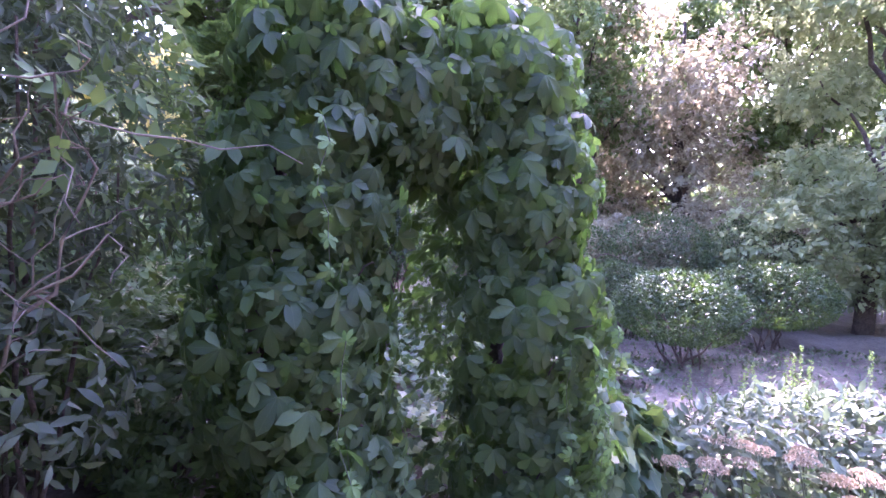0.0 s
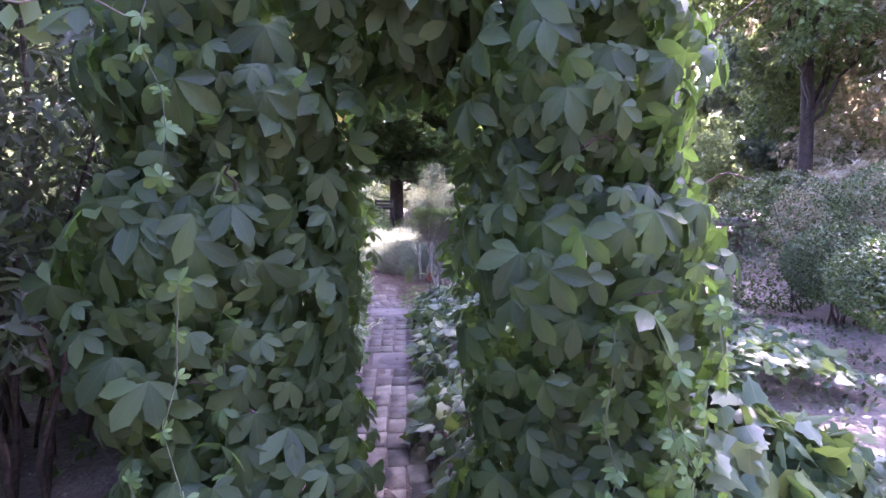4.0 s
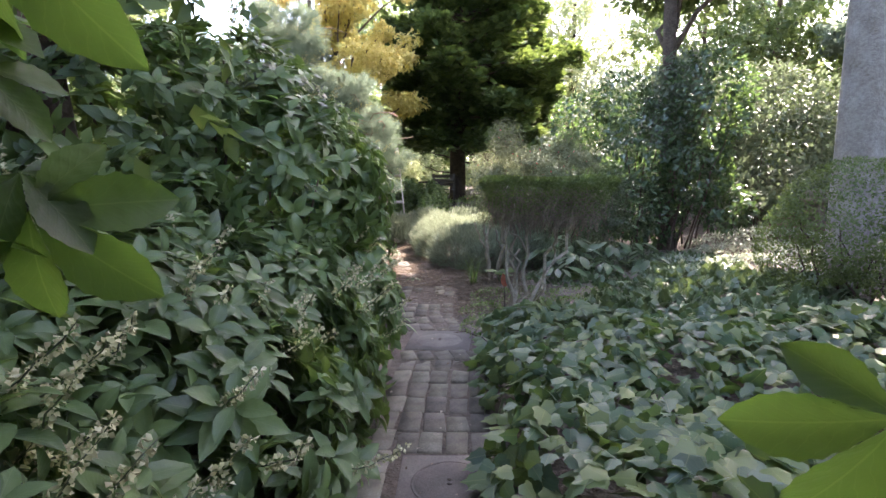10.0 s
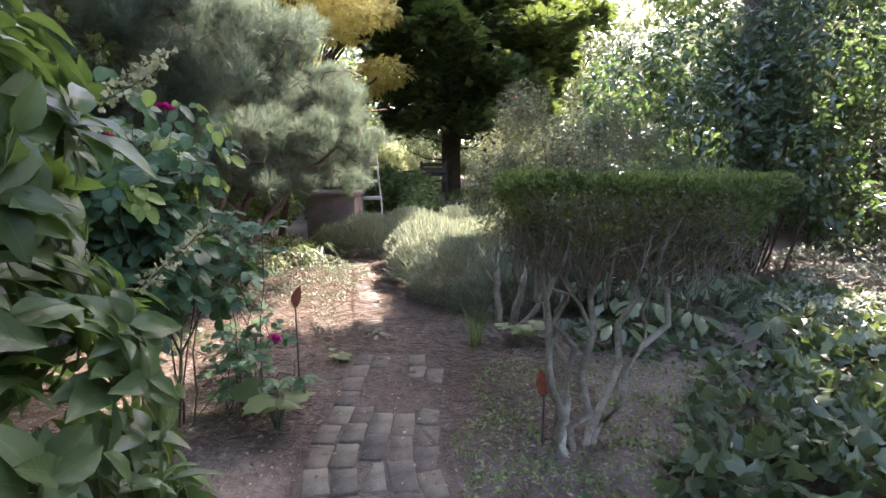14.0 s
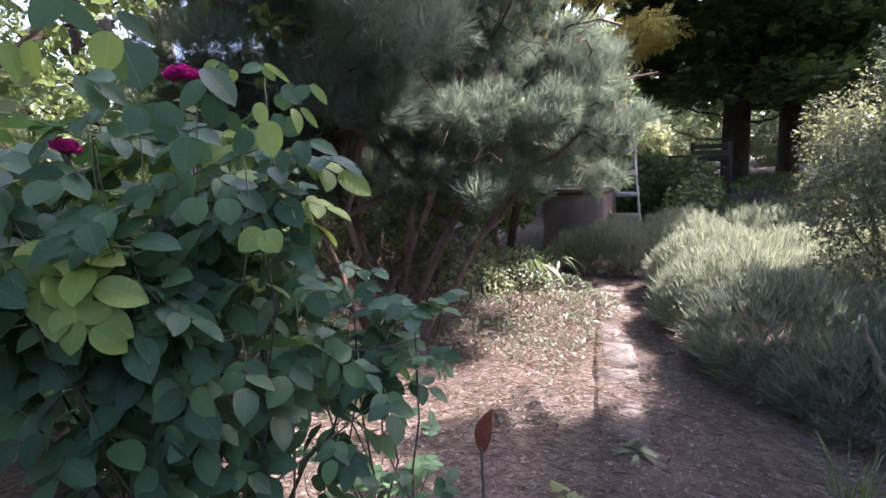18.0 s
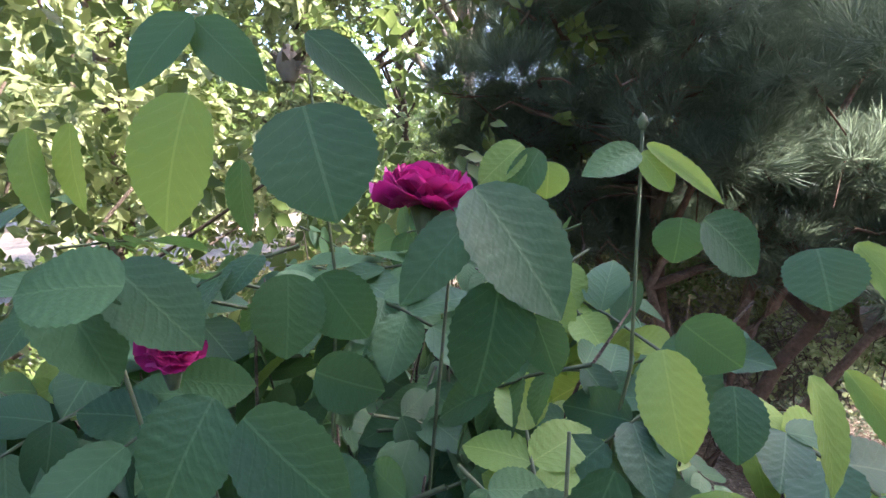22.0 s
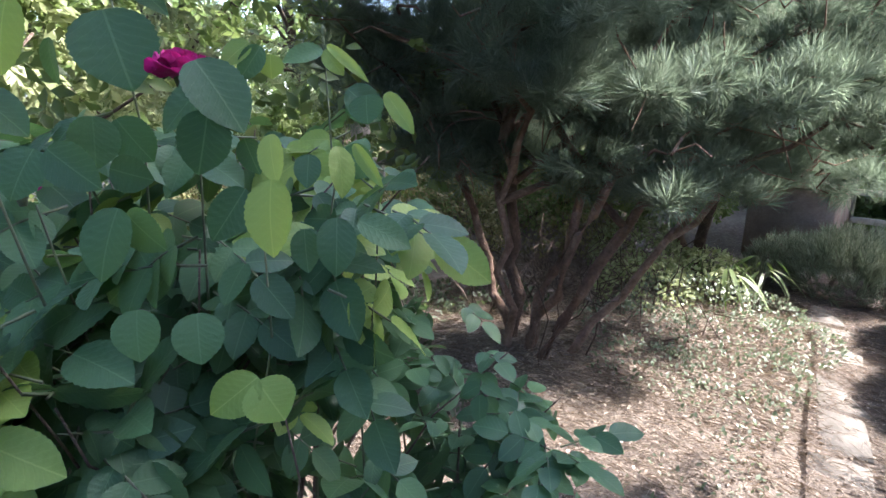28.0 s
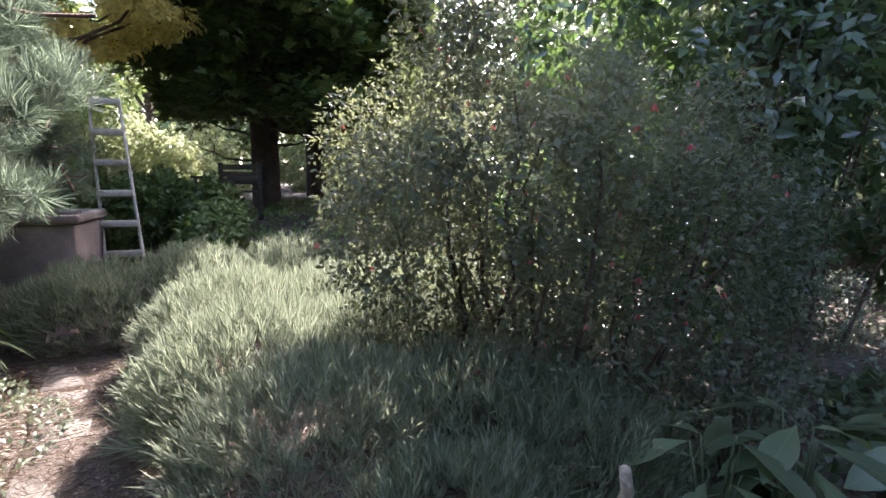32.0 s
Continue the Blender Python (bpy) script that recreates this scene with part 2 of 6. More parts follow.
TREELEAF = leaf_mat("tree_leaf", (0.035, 0.065, 0.018), (0.08, 0.125, 0.03), (0.15, 0.185, 0.065), 0.45, 0.36, (0.25, 0.33, 0.1))
LIMELEAF = leaf_mat("lime_leaf", (0.13, 0.16, 0.07), (0.23, 0.265, 0.12), (0.36, 0.39, 0.22), 0.5, 0.5, (0.44, 0.5, 0.24))
PURPLELEAF = leaf_mat("purple_leaf", (0.12, 0.11, 0.08), (0.24, 0.22, 0.15), (0.4, 0.37, 0.26), 0.4, 0.4, (0.5, 0.42, 0.22))
GREYLEAF = leaf_mat("grey_leaf", (0.06, 0.08, 0.05), (0.115, 0.142, 0.09), (0.2, 0.23, 0.15), 0.5, 0.25, (0.2, 0.27, 0.12))
SILVER = leaf_mat("silver_leaf", (0.16, 0.2, 0.15), (0.3, 0.34, 0.27), (0.48, 0.5, 0.42), 0.5, 0.35, (0.45, 0.5, 0.3))
NARROW = leaf_mat("narrow_leaf", (0.03, 0.043, 0.028), (0.06, 0.077, 0.05), (0.11, 0.128, 0.085), 0.5, 0.3, (0.2, 0.28, 0.07), 0.0, 0.3)
BIGLEAF = leaf_mat("big_leaf", (0.036, 0.06, 0.032), (0.068, 0.102, 0.052), (0.125, 0.165, 0.085), 0.4, 0.2, (0.3, 0.42, 0.1), 0.4)
OLIVE = leaf_mat("olive_leaf", (0.075, 0.074, 0.032), (0.135, 0.132, 0.055), (0.23, 0.222, 0.1), 0.55, 0.35, (0.4, 0.38, 0.14))
WEED = leaf_mat("low_leaf", (0.06, 0.09, 0.035), (0.125, 0.165, 0.065), (0.23, 0.27, 0.12), 0.55, 0.35)
PALEFLOWER = leaf_mat("cream_flower", (0.26, 0.26, 0.13), (0.4, 0.39, 0.22), (0.54, 0.52, 0.34), 0.7, 0.3, (0.5, 0.5, 0.28))
SEDUM = leaf_mat("sedum_flower", (0.23, 0.185, 0.11), (0.35, 0.295, 0.19), (0.48, 0.42, 0.3), 0.7, 0.2, (0.6, 0.4, 0.3))
PINKFLOWER = leaf_mat("fuchsia_flower", (0.35, 0.05, 0.05), (0.5, 0.12, 0.12), (0.62, 0.3, 0.28), 0.6, 0.3, (0.6, 0.15, 0.15))
LITTER = leaf_mat("dead_leaf", (0.06, 0.045, 0.033), (0.155, 0.124, 0.095), (0.37, 0.32, 0.26), 0.8, 0.15, (0.4, 0.25, 0.12))


# ---- building blocks ----
def rng_of(seed):
    return np.random.default_rng(seed)


def unit(a):
    a = np.asarray(a, float)
    return a / np.maximum(np.linalg.norm(a, axis=-1, keepdims=True), 1e-9)


def leaf_shape(n=4, w=0.5, belly=0.42, fold=0.18, curl=0.15, tip=1.0, teeth=0.0):
    """A blade of length 1 along +y, folded at its rib. Returns vertices, triangles, uv."""
    vs, uv, fs = [(0, 0, 0)], [(0.5, 0)], []
    for i in range(1, n):
        y = i / n
        h = math.sin(math.pi * y ** (math.log(0.5) / math.log(belly))) ** tip * w / 2
        h *= 1 + (teeth if i % 2 else -teeth)
        z = -curl * y * y
        vs += [(-h, y, z + fold * h), (0, y, z), (h, y, z + fold * h)]
        uv += [(0.5 - h / w, y), (0.5, y), (0.5 + h / w, y)]
    vs.append((0, 1, -curl))
    uv.append((0.5, 1))
    last = len(vs) - 1
    fs += [(0, 2, 1), (0, 3, 2)]
    for i in range(n - 2):
        a = 1 + 3 * i
        fs += [(a, a + 1, a + 4), (a, a + 4, a + 3), (a + 1, a + 2, a + 5), (a + 1, a + 5, a + 4)]
    a = last - 3
    fs += [(a, a + 1, last), (a + 1, a + 2, last)]
    return np.array(vs, float), np.array(fs), np.array(uv, float)


def leaf_fine(n=10, cols=5, w=0.66, belly=0.46, fold=0.16, curl=0.2, tip=0.8, ripple=0.012, teeth=0.0, frill=0.0, ovate=0.0):
    """A smoother blade with more columns, bulged between its side veins."""
    vs, uv, fs = [], [], []
    for i in range(n + 1):
        y = 0.004 + 0.992 * i / n
        h = math.sin(math.pi * y ** (math.log(0.5) / math.log(belly))) ** tip * w / 2
        if ovate:      # a round base and a pointed end
            h = w / 2 * (math.sqrt(1 - (1 - y / ovate) ** 2) if y < ovate else math.cos(math.pi / 2 * ((y - ovate) / (1 - ovate)) ** 1.3) ** 0.9)
        h *= 1 + (teeth if i % 2 else -teeth)
        for j in range(cols):
            s = 2 * j / (cols - 1) - 1
            z = fold * abs(s) ** 1.3 * h - curl * y * y + ripple * math.sin(i * 2.1) * math.sin(math.pi * abs(s)) + frill * s * s * math.sin(i * 1.7 + j)
            vs.append((s * h, y, z))
            uv.append((0.5 + s * h / w, y))
    for i in range(n):
        for j in range(cols - 1):
            a = i * cols + j
            fs += [(a, a + 1, a + cols + 1), (a, a + cols + 1, a + cols)]
    return np.array(vs, float), np.array(fs), np.array(uv, float)


def diamond(w=0.5, at=0.45, fold=0.12):
    vs = np.array([(0, 0, 0), (-w / 2, at, fold * w), (w / 2, at, fold * w), (0, 1, -0.05)], float)
    return vs, np.array([(0, 3, 1), (0, 2, 3)]), np.array([(0.5, 0), (0, 0.5), (1, 0.5), (0.5, 1)])


def turned(shape, m):
    m = np.array(m)
    return shape[0] @ m[:3, :3].T + m[:3, 3], shape[1], shape[2]


def merged(shapes):
    vs, fs, uv, k = [], [], [], 0
    for v, f, u in shapes:
        vs.append(v)
        fs.append(f + k)
        uv.append(u)
        k += len(v)
    return np.concatenate(vs), np.concatenate(fs), np.concatenate(uv)


def mesh_of(name, shape, material):
    vs, fs, uv = shape
    me = bpy.data.meshes.new(name)
    me.vertices.add(len(vs))
    me.vertices.foreach_set("co", np.ascontiguousarray(vs, np.float32).ravel())
    nf, k = fs.shape
    me.loops.add(nf * k)
    me.loops.foreach_set("vertex_index", np.ascontiguousarray(fs, np.int32).ravel())
    me.polygons.add(nf)
    me.polygons.foreach_set("loop_start", np.arange(0, nf * k, k, dtype=np.int32))
    me.update(calc_edges=True)
    lay = me.uv_layers.new(name="UVMap")
    lay.data.foreach_set("uv", np.ascontiguousarray(uv[fs.ravel()], np.float32).ravel())
    me.polygons.foreach_set("use_smooth", np.ones(nf, bool))
    me.materials.append(material)
    return me


def turns(axis, face, size):
    """Matrices whose y runs along axis and whose z leans to face, scaled by size."""
    y = unit(axis)
    x = unit(np.cross(y, face))
    z = np.cross(x, y)
    return np.stack([x, y, z], -1) * np.asarray(size, float).reshape(-1, 1, 1)


def scattered(shape, places, mats):
    vs, fs, uv = shape
    n, k = len(places), len(vs)
    v = (np.einsum("nij,kj->nki", mats, vs) + places[:, None]).reshape(-1, 3)
    f = (fs[None] + (np.arange(n) * k)[:, None, None]).reshape(-1, fs.shape[1])
    return v, f, np.tile(uv, (n, 1))


def thing(name, x, y, z, label, category, group="", kind=""):
    ob = new(name)
    ob.empty_display_size = 0.1
    ob.location = (x, y, z)
    return tagged(ob, label, category, group, kind)


def hang(name, shape, material, parent, label="", kind=""):
    """One mesh under a thing; the shape is given in world places."""
    ob = new(name, mesh_of(name, shape, material))
    ob.parent = parent
    if parent.type == "EMPTY":
        ob.matrix_parent_inverse = Matrix.Translation(parent.location).inverted()
    return tagged(ob, label, kind=kind)


def leaves_apart(name, shape, material, places, mats, parent, label=""):
    """Leaves as objects of their own on one mesh."""
    me = mesh_of(name, shape, material)
    base = np.array(parent.location)
    for p, m in zip(places, mats):
        ob = new(name, me)
        ob.parent = parent
        mm = np.eye(4)
        mm[:3, :3], mm[:3, 3] = m, p - base
        ob.matrix_local = Matrix(mm.tolist())
        if label:
            ob["label"] = label


def tube(points, radii, sides=6, bumps=0.0, rng=None):
    """A round limb through the points, closed at its end."""
    pts = np.asarray(points, float)
    r = np.interp(np.linspace(0, 1, len(pts)), np.linspace(0, 1, len(radii)), radii)
    way = unit(np.gradient(pts, axis=0))
    ref = np.where(np.abs(way[:, 2:3]) > 0.9, [[1.0, 0, 0]], [[0, 0, 1.0]])
    a = unit(np.cross(way, ref))
    b = np.cross(way, a)
    ang = np.arange(sides) * 2 * math.pi / sides
    rr = np.repeat(r[:, None], sides, 1)
    if rng is not None and bumps:
        rr = rr * (1 + bumps * (rng.random(rr.shape) - 0.5))
    v = pts[:, None] + rr[..., None] * (np.cos(ang)[None, :, None] * a[:, None] + np.sin(ang)[None, :, None] * b[:, None])
    v = np.concatenate([v.reshape(-1, 3), pts[-1:] + way[-1:] * r[-1] * 0.5])
    fs = []
    for i in range(len(pts) - 1):
        for j in range(sides):
            p, q = i * sides + j, i * sides + (j + 1) % sides
            fs += [(p, q, q + sides), (p, q + sides, p + sides)]
    top = (len(pts) - 1) * sides
    fs += [(top + j, top + (j + 1) % sides, len(v) - 1) for j in range(sides)]
    return v, np.array(fs), np.zeros((len(v), 2))


def bend(a, b, sag=0.1, n=6, rng=None, wob=0.04):
    """Points from a to b, bowed up by sag and wavering."""
    t = np.linspace(0, 1, n)[:, None]
    p = np.asarray(a, float) * (1 - t) + np.asarray(b, float) * t
    p[:, 2:] += sag * 4 * t * (1 - t)
    if rng is not None:
        p[1:-1] += rng.normal(0, wob, (n - 2, 3))
    return p


def box_shape(x0, x1, y0, y1, z0, z1, bevel=0.006, rng=None, wear=0.0):
    bm = bmesh.new()
    bmesh.ops.create_cube(bm, size=1)
    bmesh.ops.scale(bm, vec=(x1 - x0, y1 - y0, z1 - z0), verts=bm.verts)
    bmesh.ops.translate(bm, vec=((x0 + x1) / 2, (y0 + y1) / 2, (z0 + z1) / 2), verts=bm.verts)
    if bevel:
        bmesh.ops.bevel(bm, geom=bm.edges[:], offset=bevel, segments=1, affect="EDGES")
    bmesh.ops.triangulate(bm, faces=bm.faces[:])
    v = np.array([p.co for p in bm.verts])
    if rng is not None and wear:
        v += rng.normal(0, wear, v.shape)
    f = np.array([[p.index for p in q.verts] for q in bm.faces])
    bm.free()
    return v, f, np.zeros((len(v), 2))


def sphere_points(rng, n, shell=0.55):
    """Places in a unit ball, most of them near its skin."""
    d = unit(rng.normal(size=(n, 3)))
    return d * (shell + (1 - shell) * rng.random((n, 1)) ** 0.6), d


def cloud(rng, n, blobs, shell=0.6, upper=False):
    """Places and outward ways over overlapping ellipsoids (cx, cy, cz, rx, ry, rz), none deep inside another."""
    b = np.array(blobs, float)
    wt = b[:, 3] * b[:, 4] + b[:, 4] * b[:, 5] + b[:, 3] * b[:, 5]
    pick = rng.choice(len(b), n * 2, p=wt / wt.sum())
    u, d = sphere_points(rng, n * 2, shell)
    if upper:
        u[:, 2], d[:, 2] = np.abs(u[:, 2]), np.abs(d[:, 2])
    p = b[pick, :3] + u * b[pick, 3:]
    out = unit(d / b[pick, 3:])
    q = np.linalg.norm((p[:, None] - b[None, :, :3]) / b[None, :, 3:], axis=-1)
    q[np.arange(len(p)), pick] = 9
    keep = q.min(1) > 0.75
    return p[keep][:n], out[keep][:n]


def leafy(rng, out, droop=0.5, spread=0.7):
    """Axis and face for leaves on a skin whose outward ways are given."""
    n = len(out)
    axis = unit(out * 0.55 + np.array([0, 0, -droop]) + rng.normal(0, spread, (n, 3)))
    face = unit(out * 0.8 + np.array([0, 0, 0.6]) + rng.normal(0, 0.4, (n, 3)))
    return axis, face


def ground_z(x, y):
    s = np.clip((np.asarray(y, float) - 8.0) / 6.0, 0, 1)
    return 0.72 * s * s * (3 - 2 * s)


def soil_z(x, y):
    """Height of the uneven ground, sunk a little under the path."""
    x, y = np.asarray(x, float), np.asarray(y, float)
    rough = np.array([noise.noise(Vector((a * 1.3, b * 1.3, 0))) for a, b in zip(x.ravel(), y.ravel())]).reshape(x.shape)
    lane = np.clip(np.abs(x - np.interp(y, [-6, 1.5, 4, 6.5, 8], [-0.1, -0.1, -0.37, -0.85, -1.6])) - 0.4, 0, 1)
    return ground_z(x, y) + 0.07 * rough * lane - 0.03 * (lane < 0.02) + 0.05 * lane


LEAF4 = leaf_shape(4, 0.52, 0.45, 0.2, 0.15)
OVAL = leaf_fine(7, 3, ripple=0.0, ovate=0.4)
OVAL_FINE = leaf_fine(26, 7, teeth=0.025, ripple=0.004, frill=0.007, ovate=0.42)
WHORL = leaf_fine(7, 3, 0.4, 0.6, 0.2, 0.3, 0.9)
LONGLEAF = leaf_shape(5, 0.32, 0.5, 0.2, 0.3)
STRAP = leaf_shape(7, 0.1, 0.4, 0.1, 0.7)
SMALL = diamond(0.5)


def five_leaf(n=6):
    """A creeper leaf: five toothed blades fanned from the stalk's end, the leaf 1 across."""
    blade = leaf_fine(15, 5, 0.46, 0.6, 0.3, 0.25, 0.85, 0.012, 0.045) if n > 4 else leaf_shape(4, 0.46, 0.6, 0.22, 0.25, 0.85, 0.05)
    out = []
    for a, s in ((-100, 0.4), (-52, 0.55), (0, 0.62), (52, 0.55), (100, 0.4)):
        out.append(turned(blade, pose(0, 0, 0, -14, 0, -a) @ Matrix.Scale(s, 4)))
    return merged(out)


def ivy_leaf():
    """A lobed ivy blade, fanned from its middle."""
    ring = [(0, -0.06), (0.3, -0.14), (0.5, 0.12), (0.34, 0.34), (0.3, 0.62), (0.12, 0.72), (0, 1.0),
            (-0.12, 0.72), (-0.3, 0.62), (-0.34, 0.34), (-0.5, 0.12), (-0.3, -0.14)]
    vs = [(0, 0.25, 0.0)] + [(x, y, -0.28 * abs(x) - 0.12 * max(0, y - 0.3) + 0.03) for x, y in ring]
    uv = [(0.5, 0.25)] + [(0.5 + x * 0.9, max(0, y)) for x, y in ring]
    k = len(ring)
    fs = [(0, 1 + i, 1 + (i + 1) % k) for i in range(k)]
    return np.array(vs, float), np.array(fs), np.array(uv, float)


def sprig(k=5, blade=None):
    """A short twig's worth of leaves, 1 long."""
    blade = blade or diamond(0.55, 0.45, 0.15)
    rng = rng_of(7)
    return merged([turned(blade, pose(rng.normal(0, 0.06), 0.08 + 0.62 * i / k, rng.normal(0, 0.08), rng.normal(0, 25), rng.normal(0, 25), (-1) ** i * 52 * (1 - i / k * 0.8)) @ Matrix.Scale(0.48, 4)) for i in range(k)])


def shoot(blade, k=7, tilt=66, rise=0.3, size=0.6, seed=8):
    """Leaves set round the end of a twig that runs along +y."""
    rng = rng_of(seed)
    return merged([turned(blade, pose(0, rise * i / k, 0, 0, i * 137.5 + rng.normal(0, 12), 0) @ pose(0, 0, 0, -(tilt - 26 * i / k + rng.normal(0, 8)), rng.normal(0, 14), 0) @ Matrix.Scale(size * rng.uniform(0.75, 1.1) * (1 - 0.35 * i / k), 4)) for i in range(k)])


SPRIG = sprig()
FIVE, FIVE_FAR, IVYLEAF = five_leaf(6), five_leaf(4), ivy_leaf()


# ---- ground and path ----
def build_ground():
    rng = rng_of(1)
    near = np.linspace(-9, 17, 131)
    far = np.array([-400, -200, -100, -60, -40, -25, -15])
    xs = np.concatenate([far, near - 4, [18, 25, 40, 60, 100, 200, 400]])
    ys = np.concatenate([far, near, [20, 26, 40, 60, 100, 200, 400]])
    gx, gy = np.meshgrid(xs, ys)
    gz = soil_z(gx, gy)
    v = np.stack([gx, gy, gz], -1).reshape(-1, 3)
    w = len(xs)
    i = (np.arange(len(ys) - 1)[:, None] * w + np.arange(w - 1)[None]).ravel()
    f = np.concatenate([np.stack([i, i + 1, i + w + 1], -1), np.stack([i, i + w + 1, i + w], -1)])
    ob = new("ground", mesh_of("ground", (v, f, v[:, :2] * 0.1), SOIL))
    return tagged(ob, "brown garden soil with bark, dry needles and litter", "ground", kind="structure")


ground = build_ground()


def lane_x(y):
    return float(np.interp(y, [-6, 1.5, 2.6, 4.1, 5.7, 6.6, 7.4, 8.4], [-0.1, -0.1, -0.36, -0.37, -0.72, -0.88, -1.15, -1.9]))


def build_path():
    rng = rng_of(2)
    bed = []
    ys = np.linspace(-6, 8.2, 60)
    for a, b in zip(ys[:-1], ys[1:]):
        xa, xb = lane_x(a), lane_x(b)
        bed.append((np.array([(xa - 0.36, a, 0.015), (xa + 0.36, a, 0.015), (xb + 0.36, b, 0.015), (xb - 0.36, b, 0.015)]),
                    np.array([(0, 1, 2), (0, 2, 3)]), np.zeros((4, 2))))
    path = thing("pavement", 0, 0, 0, "narrow path of worn grey-brown bricks set lengthwise", "path", kind="structure")
    hang("bedding", merged(bed), SOIL, path)
    kinds = [mesh_of("brick", box_shape(-0.057, 0.057, -0.098, 0.098, -0.04, 0.02, 0.007, rng, 0.003), BRICK) for _ in range(8)]
    covers = [(0.0, -0.1, 0.25), (-0.14, 1.86, 0.27), (-0.3, 3.27, 0.26)]
    for col in range(5):
        stops = [-5.6 + 0.1 * (col % 2)]
        for cx, cy, h in covers:
            off = abs(lane_x(cy) + (col - 2) * 0.124 - cx)
            if off < h + 0.04:
                half = h - 0.015 if h < 0.28 and cy < 3 else math.sqrt(max(0.0, 0.235 ** 2 - off * off)) + 0.012
                stops += [cy - half, cy + half]
        stops.append(3.9)
        for y0, y1 in zip(stops[::2], stops[1::2]):
            k = max(1, round((y1 - y0) / 0.205))
            step = (y1 - y0) / k
            for i in range(k):
                y = y0 + (i + 0.5) * step
                if rng.random() < max(0, (y - 3.45) * 1.3):
                    continue
                ob = new("brick", kinds[rng.integers(8)])
                ob.parent = path
                slope = math.degrees(math.atan2(lane_x(y) - lane_x(y + 0.1), 0.1))
                ob.matrix_local = pose(lane_x(y) + (col - 2) * 0.124 + rng.normal(0, 0.005), y, 0.003 + rng.normal(0, 0.004), rng.normal(0, 1.6), rng.normal(0, 1.6), slope + rng.normal(0, 2.2)) @ Matrix.Diagonal((1, step / 0.205, 1, 1))
    y = 4.6
    for k in range(7):
        ob = new("flagstone", mesh_of("flagstone", box_shape(-0.1 - 0.02 * (k % 2), 0.12, -0.24, 0.2, -0.05, 0.006, 0.01, rng, 0.006), FLAG))
        ob.parent = path
        ob.matrix_local = pose(lane_x(y) - 0.22, y, 0.01, rng.normal(0, 1), rng.normal(0, 1), 12 + rng.normal(0, 3))
        y += 0.46
    return path


def cover_slab(x, y, half, turn, round_=False):
    rng = rng_of(int(abs(x) * 100 + abs(y) * 1000))
    t = thing("manhole_cover", x, y, 0.0, "worn grey concrete drain cover set into the brick path", "drain cover", "drain covers")
    t.rotation_euler = (0, 0, radians(turn))
    if not round_:
        sl = new("slab", mesh_of("slab", box_shape(-half, half, -half, half, -0.05, 0.02, 0.008, rng, 0.001), CONCRETE))
        sl.parent = t
    ang = np.linspace(0, 2 * math.pi, 41)[:-1]
    r = half * 0.74
    prof = [(r, 0.0), (r, 0.0215), (r - 0.006, 0.0225), (r - 0.009, 0.0205), (r - 0.014, 0.0205), (r - 0.017, 0.0225), (0.0, 0.0235)]
    v = np.array([(p * math.cos(a), p * math.sin(a), z) for p, z in prof for a in ang])
    f = []
    for i in range(len(prof) - 1):
        for j in range(40):
            p, q = i * 40 + j, i * 40 + (j + 1) % 40
            f += [(p, q, q + 40), (p, q + 40, p + 40)]
    if round_:
        v[:, 2] -= 0.012
    lid = new("lid", mesh_of("lid", (v, np.array(f), np.zeros((len(v), 2))), CONCRETE))
    lid.parent = t
    # solid dark stubs, no cut holes: the shade inside is put in as colour
    for dy in (-0.012, 0.02):
        hole = new("lifting_hole", mesh_of("lifting_hole", turned(tube([(0, 0, 0.012), (0, 0, 0.0245 - 0.012 * round_)], [0.013, 0.012], 10), pose(0.0, dy, 0)), DARKWOOD))
        hole.parent = t


for args in ((0.0, -0.1, 0.225, 1), (-0.14, 1.86, 0.25, -4), (-0.3, 3.27, 0.26, 8, True)):
    cover_slab(*args)


